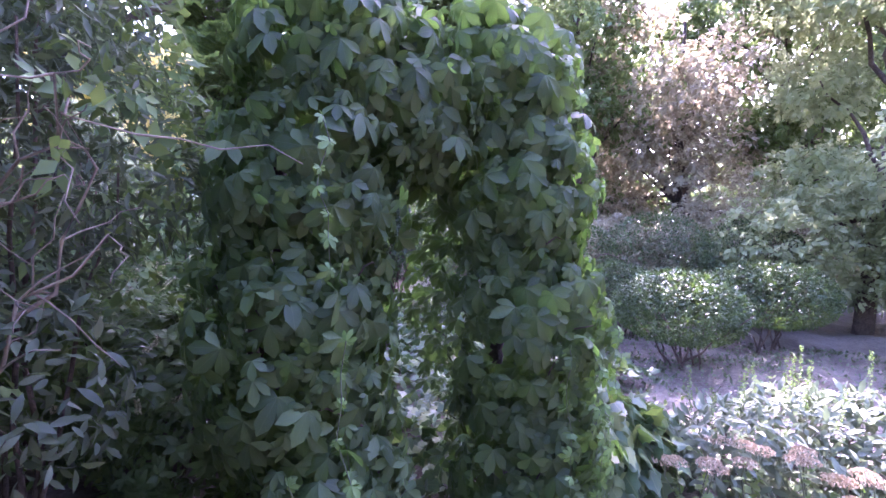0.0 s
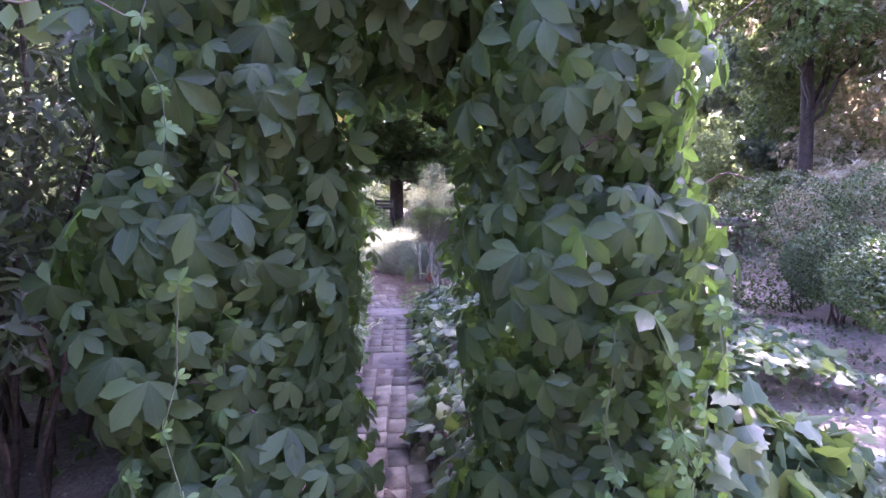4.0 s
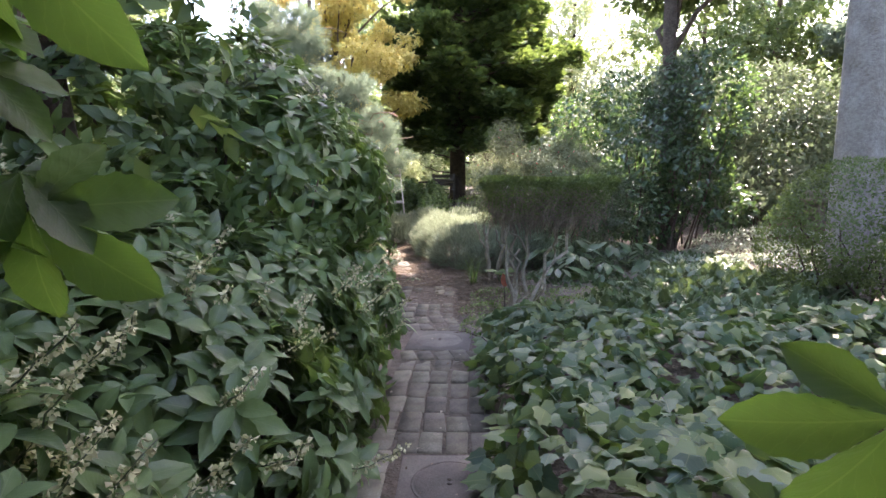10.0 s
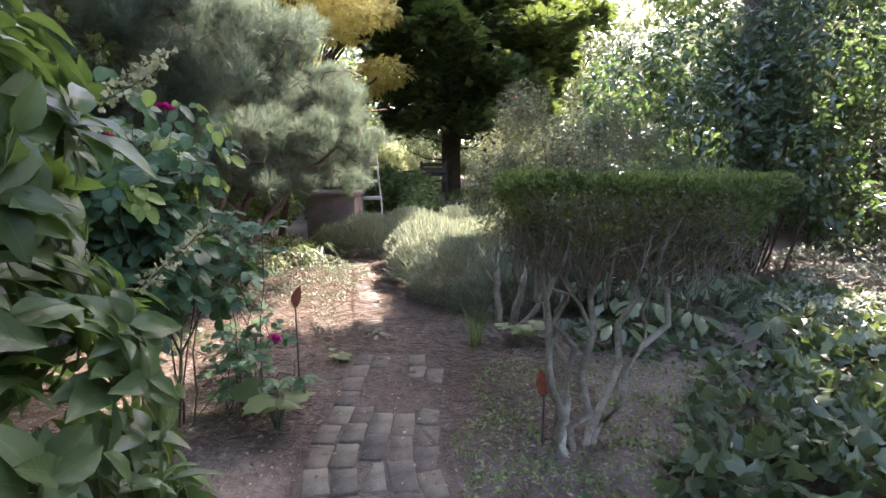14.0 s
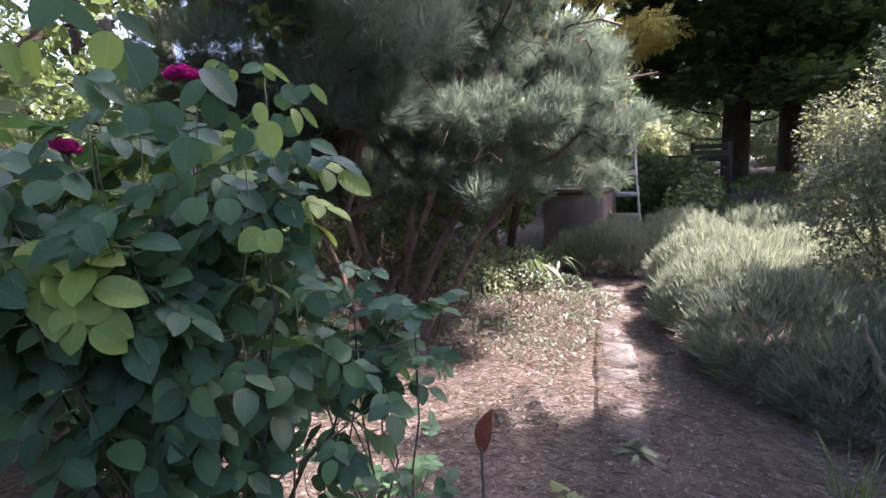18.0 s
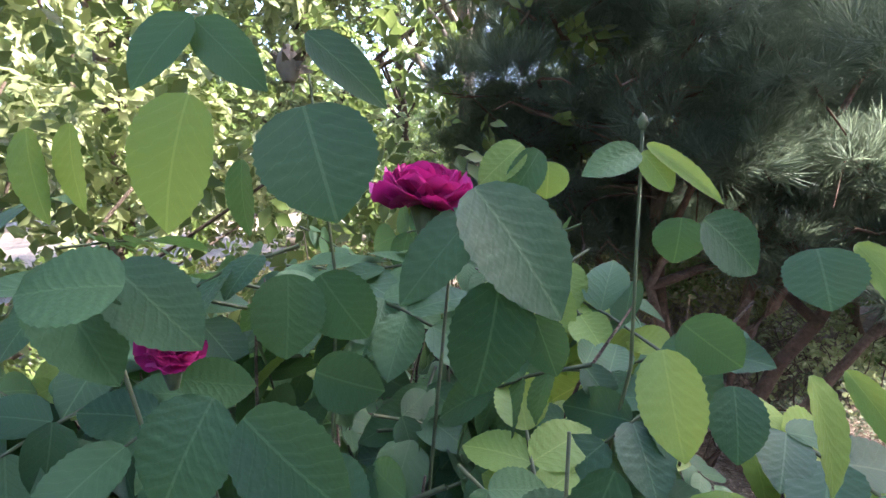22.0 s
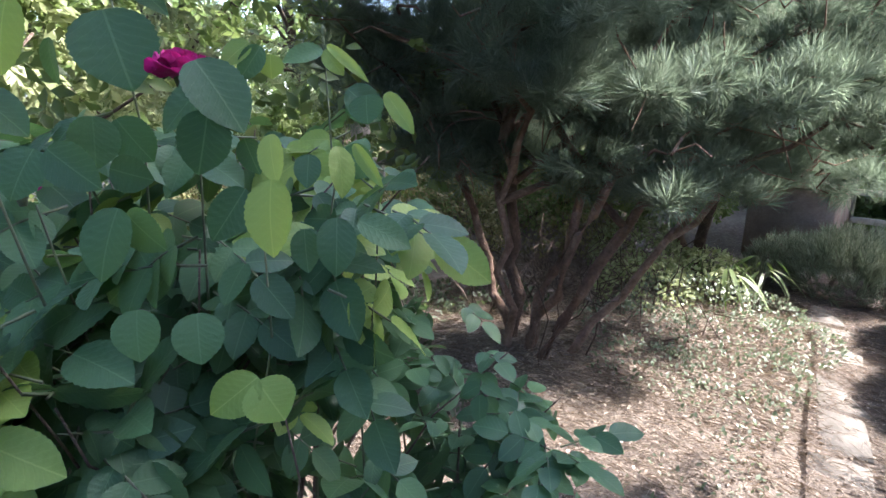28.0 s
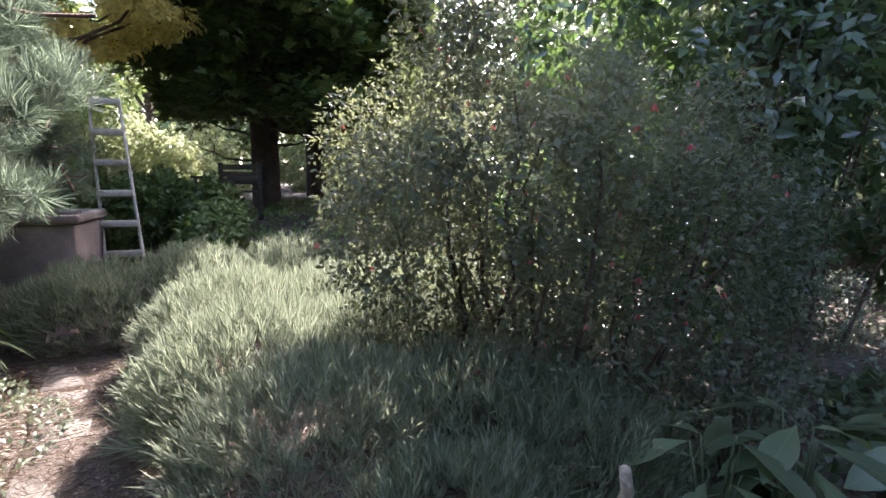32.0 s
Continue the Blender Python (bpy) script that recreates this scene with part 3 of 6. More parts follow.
# ---- plants, by kind ----
def creeper(name, x, y, seed, blobs, n_far, n_near, label, limbs):
    rng = rng_of(seed)
    t = thing(name, x, y, 0, label, "creeper", "creeper columns")
    for pts, r in limbs:
        hang("stem", tube(bend(pts[0], pts[1], 0.03, 9, rng, 0.03), [r, r * 0.7], 7, 0.3, rng), BARK, t)
    p, out = cloud(rng, n_far + n_near, blobs, 0.5)
    thin = (p[:, 1] < -2.75) | (rng.random(len(p)) < 0.32)
    p, out = p[thin], out[thin]
    open_lane = np.abs(p[:, 0] - np.interp(p[:, 1], [-4.6, -3.7, -2.6, -1.6], [0.06, 0.13, 0.1, 0.04])) > 0.13 + 0.06 * rng.random(len(p))
    high = p[:, 2] > 1.85
    ok = (open_lane | high) & (p[:, 2] > 0.08) & (p[:, 1] < np.where(p[:, 0] > 0.1, -1.98, -1.8))
    p, out = p[ok], out[ok]
    axis = unit(out * 0.35 + np.array([0, 0, -1.0]) + rng.normal(0, 0.35, p.shape))
    face = unit(out + np.array([0, 0, 0.35]) + rng.normal(0, 0.3, p.shape))
    inner = (p[:, 1] > -2.8) & (p[:, 2] < 1.9)
    side = np.sign(p[:, 0] - 0.1)[:, None]
    axis = np.where(inner[:, None], unit(side * [-0.9, 0, 0] + [0, -0.1, -0.35] + rng.normal(0, 0.35, p.shape)), axis)
    face = np.where(inner[:, None], unit(np.array([0, -0.35, 1.0]) + rng.normal(0, 0.35, p.shape)), face)
    size = (0.08 + 0.155 * rng.random(len(p)) ** 1.5) * np.where(inner, 0.8, 1.0)
    m = turns(axis, face, size)
    lane_gap = np.hypot(p[:, 0] - 0.1, p[:, 2] - 1.45) - 0.9
    skin = np.argsort(np.minimum(p[:, 1] + 3.0, lane_gap) + rng.random(len(p)) * 0.5)
    a, b = skin[:n_near], skin[n_near:]
    leaves_apart("leaf", FIVE, CREEPER, p[a], m[a], t)
    hang("foliage", scattered(FIVE_FAR, p[b], m[b]), CREEPER, t, kind="stuff")
    for k in range(34):
        s = p[rng.integers(len(p))]
        e = s + rng.normal(0, 0.1, 3) + [0, -0.04, 0.08]
        if (s[0] - 0.1) * (e[0] - 0.1) > 0 and min(abs(s[0] - 0.1), abs(e[0] - 0.1)) > 0.36:
            hang("twig", tube(bend(s, e, 0.02, 5, rng, 0.008), [0.005, 0.002], 4), BARK, t)
    # sprays that hang into the passage
    rs = rng_of(seed + 70)
    to = 1 if x > 0 else -1
    q = rs.uniform([0.26, -2.28, 1.2], [0.66, -1.98, 1.78], (17, 3)) * [to, 1, 1] + [0.09, 0, 0]
    q = np.concatenate([q, [[-0.2, -1.83, 1.29], [-0.19, -1.86, 1.47]] if to < 0 else [[0.34, -1.84, 1.16]]])
    way = unit(np.array([-0.35 * to, 0.1, -0.9]) + rs.normal(0, 0.3, q.shape))
    leaves_apart("leaf", FIVE, CREEPER, q, turns(way, unit(np.array([0.2 * to, -0.8, 0.5]) + rs.normal(0, 0.3, q.shape)), rs.uniform(0.15, 0.2, len(q))), t)
    for s in q:
        hang("twig", tube(bend(s + [0.22 * to, rs.normal(-0.08, 0.05), 0.16], s, -0.02, 5, rs, 0.006), [0.003, 0.0015], 4), STEM, t)
    # young trailing shoots
    for k in range(7):
        s = p[rng.choice(a[(p[a, 1] < -3.1) & (np.abs(p[a, 0] - 0.1) > 0.45)])] + np.array([0, -0.06, 0])
        q = s + np.array([rng.normal(0, 0.08), -0.03, -rng.uniform(0.3, 0.7)])
        line = bend(s, q, 0.0, 7, rng, 0.02)
        sh = hang("shoot", tube(line, [0.0025, 0.0012], 4), STEM, t, "thin reddish trailing shoot")
        k5 = np.repeat(line, 2, 0)
        hang("young_leaves", scattered(FIVE_FAR, k5, turns(rng.normal(0, 0.6, k5.shape) + [0, 0, -0.6], rng.normal(0, 0.3, k5.shape) + [0, -1, 0.3], rng.uniform(0.05, 0.1, len(k5)))), CREEPYOUNG, t, kind="stuff")
    return t


def shrub(name, x, y, seed, blobs, n, shape, material, size, label, category, droop=0.4, spread=0.6, stems=8, apart=0, near=None, group="", shell=0.55, stem_mat=None, part="foliage", fine=None, piece="leaf", outward=0.0):
    """A leafy bush: stems from its foot, leaves over its clumps; the leaves nearest to the place near are apart."""
    rng = rng_of(seed)
    z0 = float(ground_z(x, y))
    t = thing(name, x, y, z0, label, category, group)
    bl = np.array(blobs, float)
    for k in range(stems):
        c = bl[k % len(bl)]
        a = (x + 0.65 * (c[0] - x) + rng.normal(0, 0.08), y + 0.65 * (c[1] - y) + rng.normal(0, 0.08), z0 - 0.03)
        e = c[:3] + rng.normal(0, 0.35, 3) * c[3:]
        hang("stem", tube(bend(a, e, 0.08, 7, rng, 0.03), [0.016, 0.005], 5), stem_mat or BARK, t)
    p, out = cloud(rng, n, blobs, shell)
    ok = p[:, 2] > z0 + 0.03
    p, out = p[ok], out[ok]
    axis, face = leafy(rng, out, droop, spread)
    if outward:
        axis = unit(out * outward + [0, 0, 0.3] + rng.normal(0, 0.4, p.shape))
        face = rng.normal(size=p.shape)
    m = turns(axis, face, rng.uniform(size * 0.65, size * 1.25, len(p)))
    order = np.argsort(np.linalg.norm(p - np.array(near), axis=1)) if near else np.arange(len(p))
    a, b = order[:apart], order[apart:]
    if apart:
        leaves_apart(piece, fine or shape, material, p[a], m[a], t)
    hang(part, scattered(shape, p[b], m[b]), material, t, kind="stuff")
    return t, rng, p, out


def blobs_in(rng, n, centre, spread, r, flat=1.0):
    """Clumps round a centre, for crowns with an uneven outline."""
    c = np.array(centre) + rng.normal(0, 1, (n, 3)).clip(-1.6, 1.6) * np.array(spread)
    rr = rng.uniform(r * 0.6, r * 1.3, n)
    return np.concatenate([c, np.stack([rr, rr, rr * flat], -1)], 1)


def flower_spikes(t, rng, places, ways, length=0.12, material=None):
    bud = diamond(0.8, 0.5, 0.3)
    for p, w in zip(places, ways):
        line = bend(p, p + unit(w) * length, -0.01, 6, rng, 0.004)
        hang("flower_stalk", tube(line, [0.0025, 0.001], 4), STEM, t)
        k = 90
        u = rng.random(k)
        q = np.stack([np.interp(u, np.linspace(0, 1, 6), line[:, i]) for i in range(3)], -1)
        d = unit(rng.normal(size=(k, 3)))
        hang("flower_spike", scattered(bud, q + d * (0.004 + 0.006 * (1 - u[:, None])), turns(d, rng.normal(size=(k, 3)), rng.uniform(0.009, 0.016, k))), material or PALEFLOWER, t, "cream flower spike", kind="stuff")


def tree(name, x, y, seed, height, crown_z, radius, n, material, leaf, label, trunk_mat=None, trunk_r=0.16, lobes=14, group="", lean=0.3, flat=0.8, shape=None, lobe=0.42):
    """A broad-leaved tree: tapered trunk, limbs out to clumps of leaves."""
    rng = rng_of(seed)
    z0 = float(ground_z(x, y))
    t = thing(name, x, y, z0, label, "tree", group)
    tip = np.array([x + rng.normal(0, lean), y + rng.normal(0, lean), z0 + height * 0.85])
    spine = bend((x, y, z0 - 0.1), tip, 0, 10, rng, 0.04 * lean)
    parts = [tube(spine, [trunk_r * 1.25, trunk_r * 0.9, trunk_r * 0.7, trunk_r * 0.25], 9, 0.12, rng)]
    mid = np.array([x, y, z0 + (crown_z + height) / 2])
    bl = blobs_in(rng, lobes, mid, (radius * 0.5, radius * 0.5, (height - crown_z) * 0.28), radius * lobe, flat)
    for b in bl:
        s = spine[min(9, max(3, int(10 * (b[2] - z0 - 0.6) / (height * 0.85)) - 2))]
        parts.append(tube(bend(s, b[:3], 0.15, 6, rng, 0.08), [trunk_r * 0.4, 0.012], 5))
    hang("trunk", merged(parts), trunk_mat or BARK, t)
    p, out = cloud(rng, n, bl, 0.35)
    axis, face = leafy(rng, out, 0.4, 0.8)
    m = turns(axis, face, rng.uniform(leaf * 0.6, leaf * 1.3, len(p)))
    hang("crown", scattered(shape or SPRIG, p, m), material, t, kind="stuff")
    return t


def conifer(name, x, y, seed, height, low, radius, n_limbs, trunk_r, label, light=True):
    """A dark conifer: straight trunk, whorls of spreading limbs with drooping sprays."""
    rng = rng_of(seed)
    z0 = float(ground_z(x, y))
    t = thing(name, x, y, z0, label, "tree", "conifers")
    hang("trunk", tube(bend((x, y, z0 - 0.1), (x + 0.1, y, z0 + height), 0, 12, rng, 0.03), [trunk_r * 1.15, trunk_r * 0.8, 0.03], 12, 0.12, rng), BARK, t)
    sp, sm = [], []
    for k in range(n_limbs):
        h = low + (height - low) * (k / n_limbs) ** 1.15
        a = k * 2.4 + rng.normal(0, 0.3)
        u0 = (h - low) / (height - low)
        reach = radius * min(0.72 + 1.5 * u0, 1 - 0.85 * max(0.0, u0 - 0.15)) * rng.uniform(0.75, 1.1) * (1 - 0.35 * max(0.0, -math.cos(a)))
        e = np.array([x + math.cos(a) * reach, y + math.sin(a) * reach, z0 + h + reach * rng.uniform(-0.26, 0.26)])
        line = bend((x, y, z0 + h - 0.15), e, -0.1, 8, rng, 0.05)
        hang("branch", tube(line, [0.05 * (1 - 0.6 * k / n_limbs), 0.008], 5), BARK, t)
        m = int(430 * reach / radius) + 80
        u = 0.3 + 0.7 * rng.random(m) ** 0.75
        q = np.stack([np.interp(u, np.linspace(0, 1, 8), line[:, i]) for i in range(3)], -1)
        side = np.array([-math.sin(a), math.cos(a), 0.0])
        sw = rng.normal(0, 0.34, m) * (1.25 - u) * reach * 0.55
        q = q + side * sw[:, None] + np.stack([np.zeros(m), np.zeros(m), rng.normal(0.02, 0.13, m)], -1)
        ax = np.array([math.cos(a), math.sin(a), 0.0]) + side * np.sign(sw)[:, None] * 0.6 + rng.normal(0, 0.35, (m, 3)) + [0, 0, 0.12]
        sp.append(q)
        sm.append(turns(ax, rng.normal(0, 0.5, (m, 3)) + [0, 0, 1], rng.uniform(0.17, 0.34, m)))
    for k in range(16):      # bare dead limbs under the crown
        a, h = k * 2.4 + rng.normal(0, 0.3), 0.75 + (low - 0.5) * rng.random()
        reach = rng.uniform(0.5, 1.6)
        line = bend((x, y, z0 + h), (x + math.cos(a) * reach, y + math.sin(a) * reach, z0 + h + reach * rng.uniform(0.1, 0.4)), -0.12, 7, rng, 0.03)
        hang("dead_branch", tube(line, [0.026, 0.006], 5), BARK, t)
        for j in range(3):
            s = line[rng.integers(3, 7)]
            hang("dead_twig", tube(bend(s, s + rng.normal(0, 0.22, 3), 0.03, 5, rng, 0.02), [0.008, 0.003], 4), BARK, t)
    spray = merged([turned(diamond(0.3, 0.5, 0.1), pose(0, yy, 0, 0, 0, ang) @ Matrix.Scale(s, 4)) for yy, ang, s in
                    ((0, 0, 1.0), (0.15, 38, 0.62), (0.15, -38, 0.62), (0.42, 34, 0.5), (0.42, -34, 0.5))])
    hang("crown", scattered(spray, np.concatenate(sp), np.concatenate(sm)), CONIFER, t, kind="stuff")
    return t


# ---- the creeper arch ----
creeper("creeper_column", -0.62, -2.9, 11,
        [(-0.42, -3.02, 0.5, 0.44, 0.46, 0.6), (-0.52, -2.95, 1.2, 0.46, 0.5, 0.6), (-0.44, -2.9, 1.9, 0.46, 0.52, 0.55),
         (-0.3, -2.9, 2.45, 0.5, 0.5, 0.4), (-0.55, -2.45, 1.3, 0.42, 0.5, 1.0), (-0.3, -2.35, 2.2, 0.4, 0.45, 0.45), (-0.3, -2.1, 1.5, 0.25, 0.35, 0.6), (0.05, -2.25, 2.2, 0.4, 0.42, 0.36), (0.0, -2.9, 2.25, 0.4, 0.45, 0.38), (-0.38, -2.05, 2.0, 0.35, 0.35, 0.4)],
        5200, 300, "dark green creeper smothering one post of an arch", [(((-0.55, -2.5, -0.05), (-0.52, -2.55, 2.3)), 0.055), (((-0.7, -2.75, -0.05), (-0.6, -2.6, 2.2)), 0.03)])
creeper("creeper_column", 0.85, -2.9, 12,
        [(0.68, -3.0, 0.45, 0.5, 0.45, 0.6), (0.66, -2.95, 1.2, 0.5, 0.5, 0.6), (0.62, -2.9, 1.95, 0.48, 0.5, 0.55),
         (0.45, -2.9, 2.45, 0.5, 0.5, 0.38), (0.72, -2.45, 1.3, 0.45, 0.5, 1.0), (0.5, -2.35, 2.25, 0.42, 0.45, 0.45), (1.0, -2.7, 0.4, 0.45, 0.5, 0.4), (0.52, -2.0, 1.45, 0.28, 0.35, 0.6), (0.62, -2.05, 2.0, 0.35, 0.35, 0.4)],
        5200, 300, "dark green creeper over an arch post, sunlit along one edge", [(((0.8, -2.48, -0.05), (0.76, -2.52, 2.3)), 0.055), (((0.9, -2.75, -0.05), (0.75, -2.6, 2.2)), 0.03)])

shrub("ivy_mound", 1.4, -2.75, 13, [(1.2, -2.8, 0.4, 0.4, 0.42, 0.42), (1.5, -2.8, 0.3, 0.42, 0.42, 0.34), (1.85, -2.65, 0.22, 0.4, 0.4, 0.26)], 1500, IVYLEAF, IVY, 0.12, "dark mound of ivy spilling from the foot of the arch", "ivy", 0.9, 0.4, 8)

# ---- bushes beside the brick path ----
sh, srng, sp_, so_ = shrub("flowering_shrub", -1.05, -0.9, 21,
      [(-0.92, -1.6, 0.45, 0.6, 0.6, 0.5), (-1.4, -1.4, 0.72, 0.8, 0.65, 0.5), (-0.84, -0.8, 0.45, 0.56, 0.6, 0.52), (-1.15, -0.75, 0.72, 0.66, 0.65, 0.46), (-0.84, -0.15, 0.5, 0.56, 0.5, 0.5), (-1.9, -0.8, 0.9, 0.8, 0.9, 0.55)],
      2100, shoot(leaf_shape(5, 0.46, 0.54, 0.3, 0.4), 9, 66, 0.4, 0.58), SHRUBLIGHT, 0.2, "leafy light green shrub with long cream flower spikes", "shrub", 0.35, 0.6, 14, 300, (-0.4, -0.7, 1.0), shell=0.7, fine=shoot(leaf_fine(11, 5, 0.46, 0.54, 0.32, 0.45, 0.95, 0.015, 0.04), 9, 66, 0.4, 0.58), piece="leafy_shoot", outward=0.9)
near_path = (so_[:, 2] > -0.1) & (so_[:, 0] > -0.4) & (sp_[:, 2] > 0.45)
pick = srng.choice(np.where(near_path)[0], 90, replace=False)
flower_spikes(sh, srng, sp_[pick] + so_[pick] * 0.08, so_[pick] * [0.7, 0.7, 0.3] + [0.25, -0.2, 0.45], 0.2)
dark_sh, srng, sp_, so_ = shrub("leafy_shrub", -1.2, 0.7, 23,
      [(-0.86, 0.45, 0.6, 0.58, 0.55, 0.6), (-1.0, 0.5, 1.25, 0.66, 0.6, 0.55), (-1.25, 0.6, 1.65, 0.6, 0.6, 0.42), (-2.0, 0.5, 1.35, 0.8, 0.8, 0.8), (-0.86, 1.0, 0.7, 0.5, 0.55, 0.7), (-1.0, 1.05, 1.3, 0.5, 0.5, 0.5), (-1.6, 1.3, 1.0, 0.6, 0.5, 0.8), (-1.5, 0.2, 1.5, 0.6, 0.5, 0.5), (-1.35, -0.1, 1.0, 0.5, 0.4, 0.5), (-0.85, 0.1, 0.6, 0.5, 0.5, 0.55)],
      3100, shoot(leaf_shape(4, 0.5, 0.44, 0.3, 0.4), 7, 74, 0.22, 0.68), SHRUB, 0.155, "tall dark green shrub with drooping crinkled leaves", "shrub", 0.9, 0.65, 14, 300, (-0.35, 0.8, 1.25), shell=0.7, fine=shoot(leaf_fine(9, 5, 0.5, 0.44, 0.32, 0.45, 1.0, 0.02, 0.04, 0.01), 7, 74, 0.22, 0.68), piece="leafy_shoot", outward=1.0)
pick = srng.choice(np.where((so_[:, 2] > -0.1) & (so_[:, 0] > -0.2) & (sp_[:, 1] > 0.2))[0], 26, replace=False)
flower_spikes(dark_sh, srng, sp_[pick] + so_[pick] * 0.06, so_[pick] * [0.7, 0.7, 0.3] + [0.15, -0.2, 0.4], 0.14)


def build_ivy():
    rng = rng_of(22)
    t = thing("ivy", 1.3, -0.4, 0, "dense bed of glossy lobed ivy beside the path", "ivy")
    n = 7800
    x, y = rng.uniform(0.12, 3.4, n), rng.uniform(-2.7, 2.0, n)
    edge = np.minimum.reduce([(x - 0.14 - 0.08 * np.sin(y * 5)) / 0.3, (2.0 - y + 0.15 * np.sin(x * 4)) / 0.4, np.full(n, 1.0)])
    ok = (edge > 0) & ~((y < -1.5) & (x > 1.15 + 0.2 * np.sin(y * 7)))
    x, y, edge = x[ok], y[ok], edge[ok]
    top = (0.1 + 0.3 * np.sqrt(edge)) * (0.88 + 0.14 * np.sin(x * 4.1 + y * 2.2) + 0.1 * np.sin(y * 5.3 - x * 2))
    z = top - np.abs(rng.normal(0, 0.045, len(x))) * np.where(edge < 0.9, 2.2, 1)
    p = np.stack([x, y, np.maximum(z, 0.03)], -1)
    lean = np.stack([-1.2 * (edge < 0.9), -0.25 + 0 * x, 0.9 + 0 * x], -1)
    face = unit(lean + rng.normal(0, 0.55, p.shape))
    axis = rng.normal(0, 1, p.shape) * [1, 1, 0.2] + [-0.2, -0.5, -0.25]
    m = turns(axis, face, rng.uniform(0.06, 0.118, len(p)))
    order = np.argsort(np.linalg.norm(p - [0.5, -0.4, 0.4], axis=1))
    leaves_apart("leaf", IVYLEAF, IVY, p[order[:300]], m[order[:300]], t)
    hang("foliage", scattered(IVYLEAF, p[order[300:]], m[order[300:]]), IVY, t, kind="stuff")
    for k in range(16):
        s = np.array([rng.uniform(0.2, 2.0), rng.uniform(-1.0, 1.8), 0.0])
        hang("runner", tube(bend(s, s + [rng.normal(0, 0.2), rng.normal(0, 0.2), 0.22], 0.08, 6, rng, 0.02), [0.005, 0.003], 5), BARK, t)


build_ivy()

# ---- the flat-topped clipped bush ----
def build_topiary():
    rng = rng_of(31)
    t = thing("clipped_bush", 0.75, 2.85, 0.05, "flat-topped clipped bush on bare pale forked stems", "bush")
    c, h = np.array([0.87, 3.02]), np.array([0.65, 0.67])
    n = 30000
    ang, r = rng.random(n) * 2 * math.pi, np.sqrt(rng.random(n))
    side = rng.random(n) < 0.5
    r = np.where(side, 0.9 + 0.1 * rng.random(n), r)
    cs, sn = np.cos(ang), np.sin(ang)
    se = (np.abs(cs) ** 2.6 + np.abs(sn) ** 2.6) ** (-1 / 2.6)
    x, y = c[0] + h[0] * r * se * cs, c[1] + h[1] * r * se * sn
    top = 1.285 + 0.015 * np.sin(x * 5) + 0.012 * np.sin(y * 6)
    z = np.where(side, top - 0.34 * rng.random(n) ** 3.0, top - 0.07 * rng.random(n) ** 2)
    z = np.where(r > 0.93, np.minimum(z, top - (r - 0.93) * 0.6), z)
    taper = 1 - 0.9 * np.clip(top - z - 0.05, 0, 0.3) * side
    x, y = c[0] + (x - c[0]) * taper, c[1] + (y - c[1]) * taper
    out = np.stack([cs * side, sn * side, np.where(side, 0.3, 1.0)], -1)
    p = np.stack([x, y, z], -1)
    axis = unit(out + rng.normal(0, 0.7, p.shape) + [0, 0, 0.4])
    hang("clipped_top", scattered(SMALL, p, turns(axis, out + rng.normal(0, 0.5, p.shape), rng.uniform(0.016, 0.03, n))), HEDGE, t, kind="stuff")
    # bare twigs under the leaves, and the pale stems
    tw = []
    for k in range(1500):
        a, rr = rng.random() * 6.283, rng.random() ** 0.4 * 0.9
        e = np.array([c[0] + h[0] * rr * math.cos(a), c[1] + h[1] * rr * math.sin(a), rng.uniform(0.96, 1.22)])
        s = e + np.array([(c[0] - 0.25 - e[0]) * rng.uniform(0, 0.25) + rng.normal(0, 0.05), (c[1] - 0.3 - e[1]) * rng.uniform(0, 0.25) + rng.normal(0, 0.05), -rng.uniform(0.08, 0.24)])
        tw.append(tube(bend(s, e, 0, 4, rng, 0.015), [0.0038, 0.0016], 4))
    # thin leaves on the twigs below the clipped skin
    m = 2800
    ang, rr = rng.random(m) * 6.283, rng.random(m) ** 0.35 * 0.93
    low = np.stack([c[0] + h[0] * rr * np.cos(ang), c[1] + h[1] * rr * np.sin(ang), 1.2 - 0.3 * rng.random(m) ** 1.3], -1)
    hang("inner_leaves", scattered(SMALL, low, turns(rng.normal(size=(m, 3)) + [0, 0, 0.3], rng.normal(size=(m, 3)), rng.uniform(0.015, 0.027, m))), HEDGE, t, kind="stuff")
    hang("twiggage", merged(tw), TWIG, t, "thin bare brown twigs", kind="stuff")
    for bx, by, ex, ey in ((0.5, 2.66, 0.44, 2.76), (0.55, 2.63, 0.5, 2.9), (0.58, 2.67, 0.7, 2.8), (0.6, 2.66, 1.17, 3.48), (0.64, 2.68, 1.2, 2.95), (0.56, 2.6, 0.42, 3.1)):
        line = bend((bx, by, -0.03), (ex, ey, 1.0), 0.0, 9, rng, 0.026)
        s = hang("stem", tube(line, [0.021, 0.017, 0.012], 8, 0.2, rng), PALEBARK, t, "pale knobbly forked stem")
        for k in range(2):
            i = rng.integers(4, 8)
            e = line[i] + np.array([rng.normal(0, 0.12), rng.normal(0, 0.12), rng.uniform(0.25, 0.4)])
            hang("fork", tube(bend(line[i], e, 0.02, 6, rng, 0.015), [0.014, 0.006], 6), PALEBARK, t)
    return t


build_topiary()


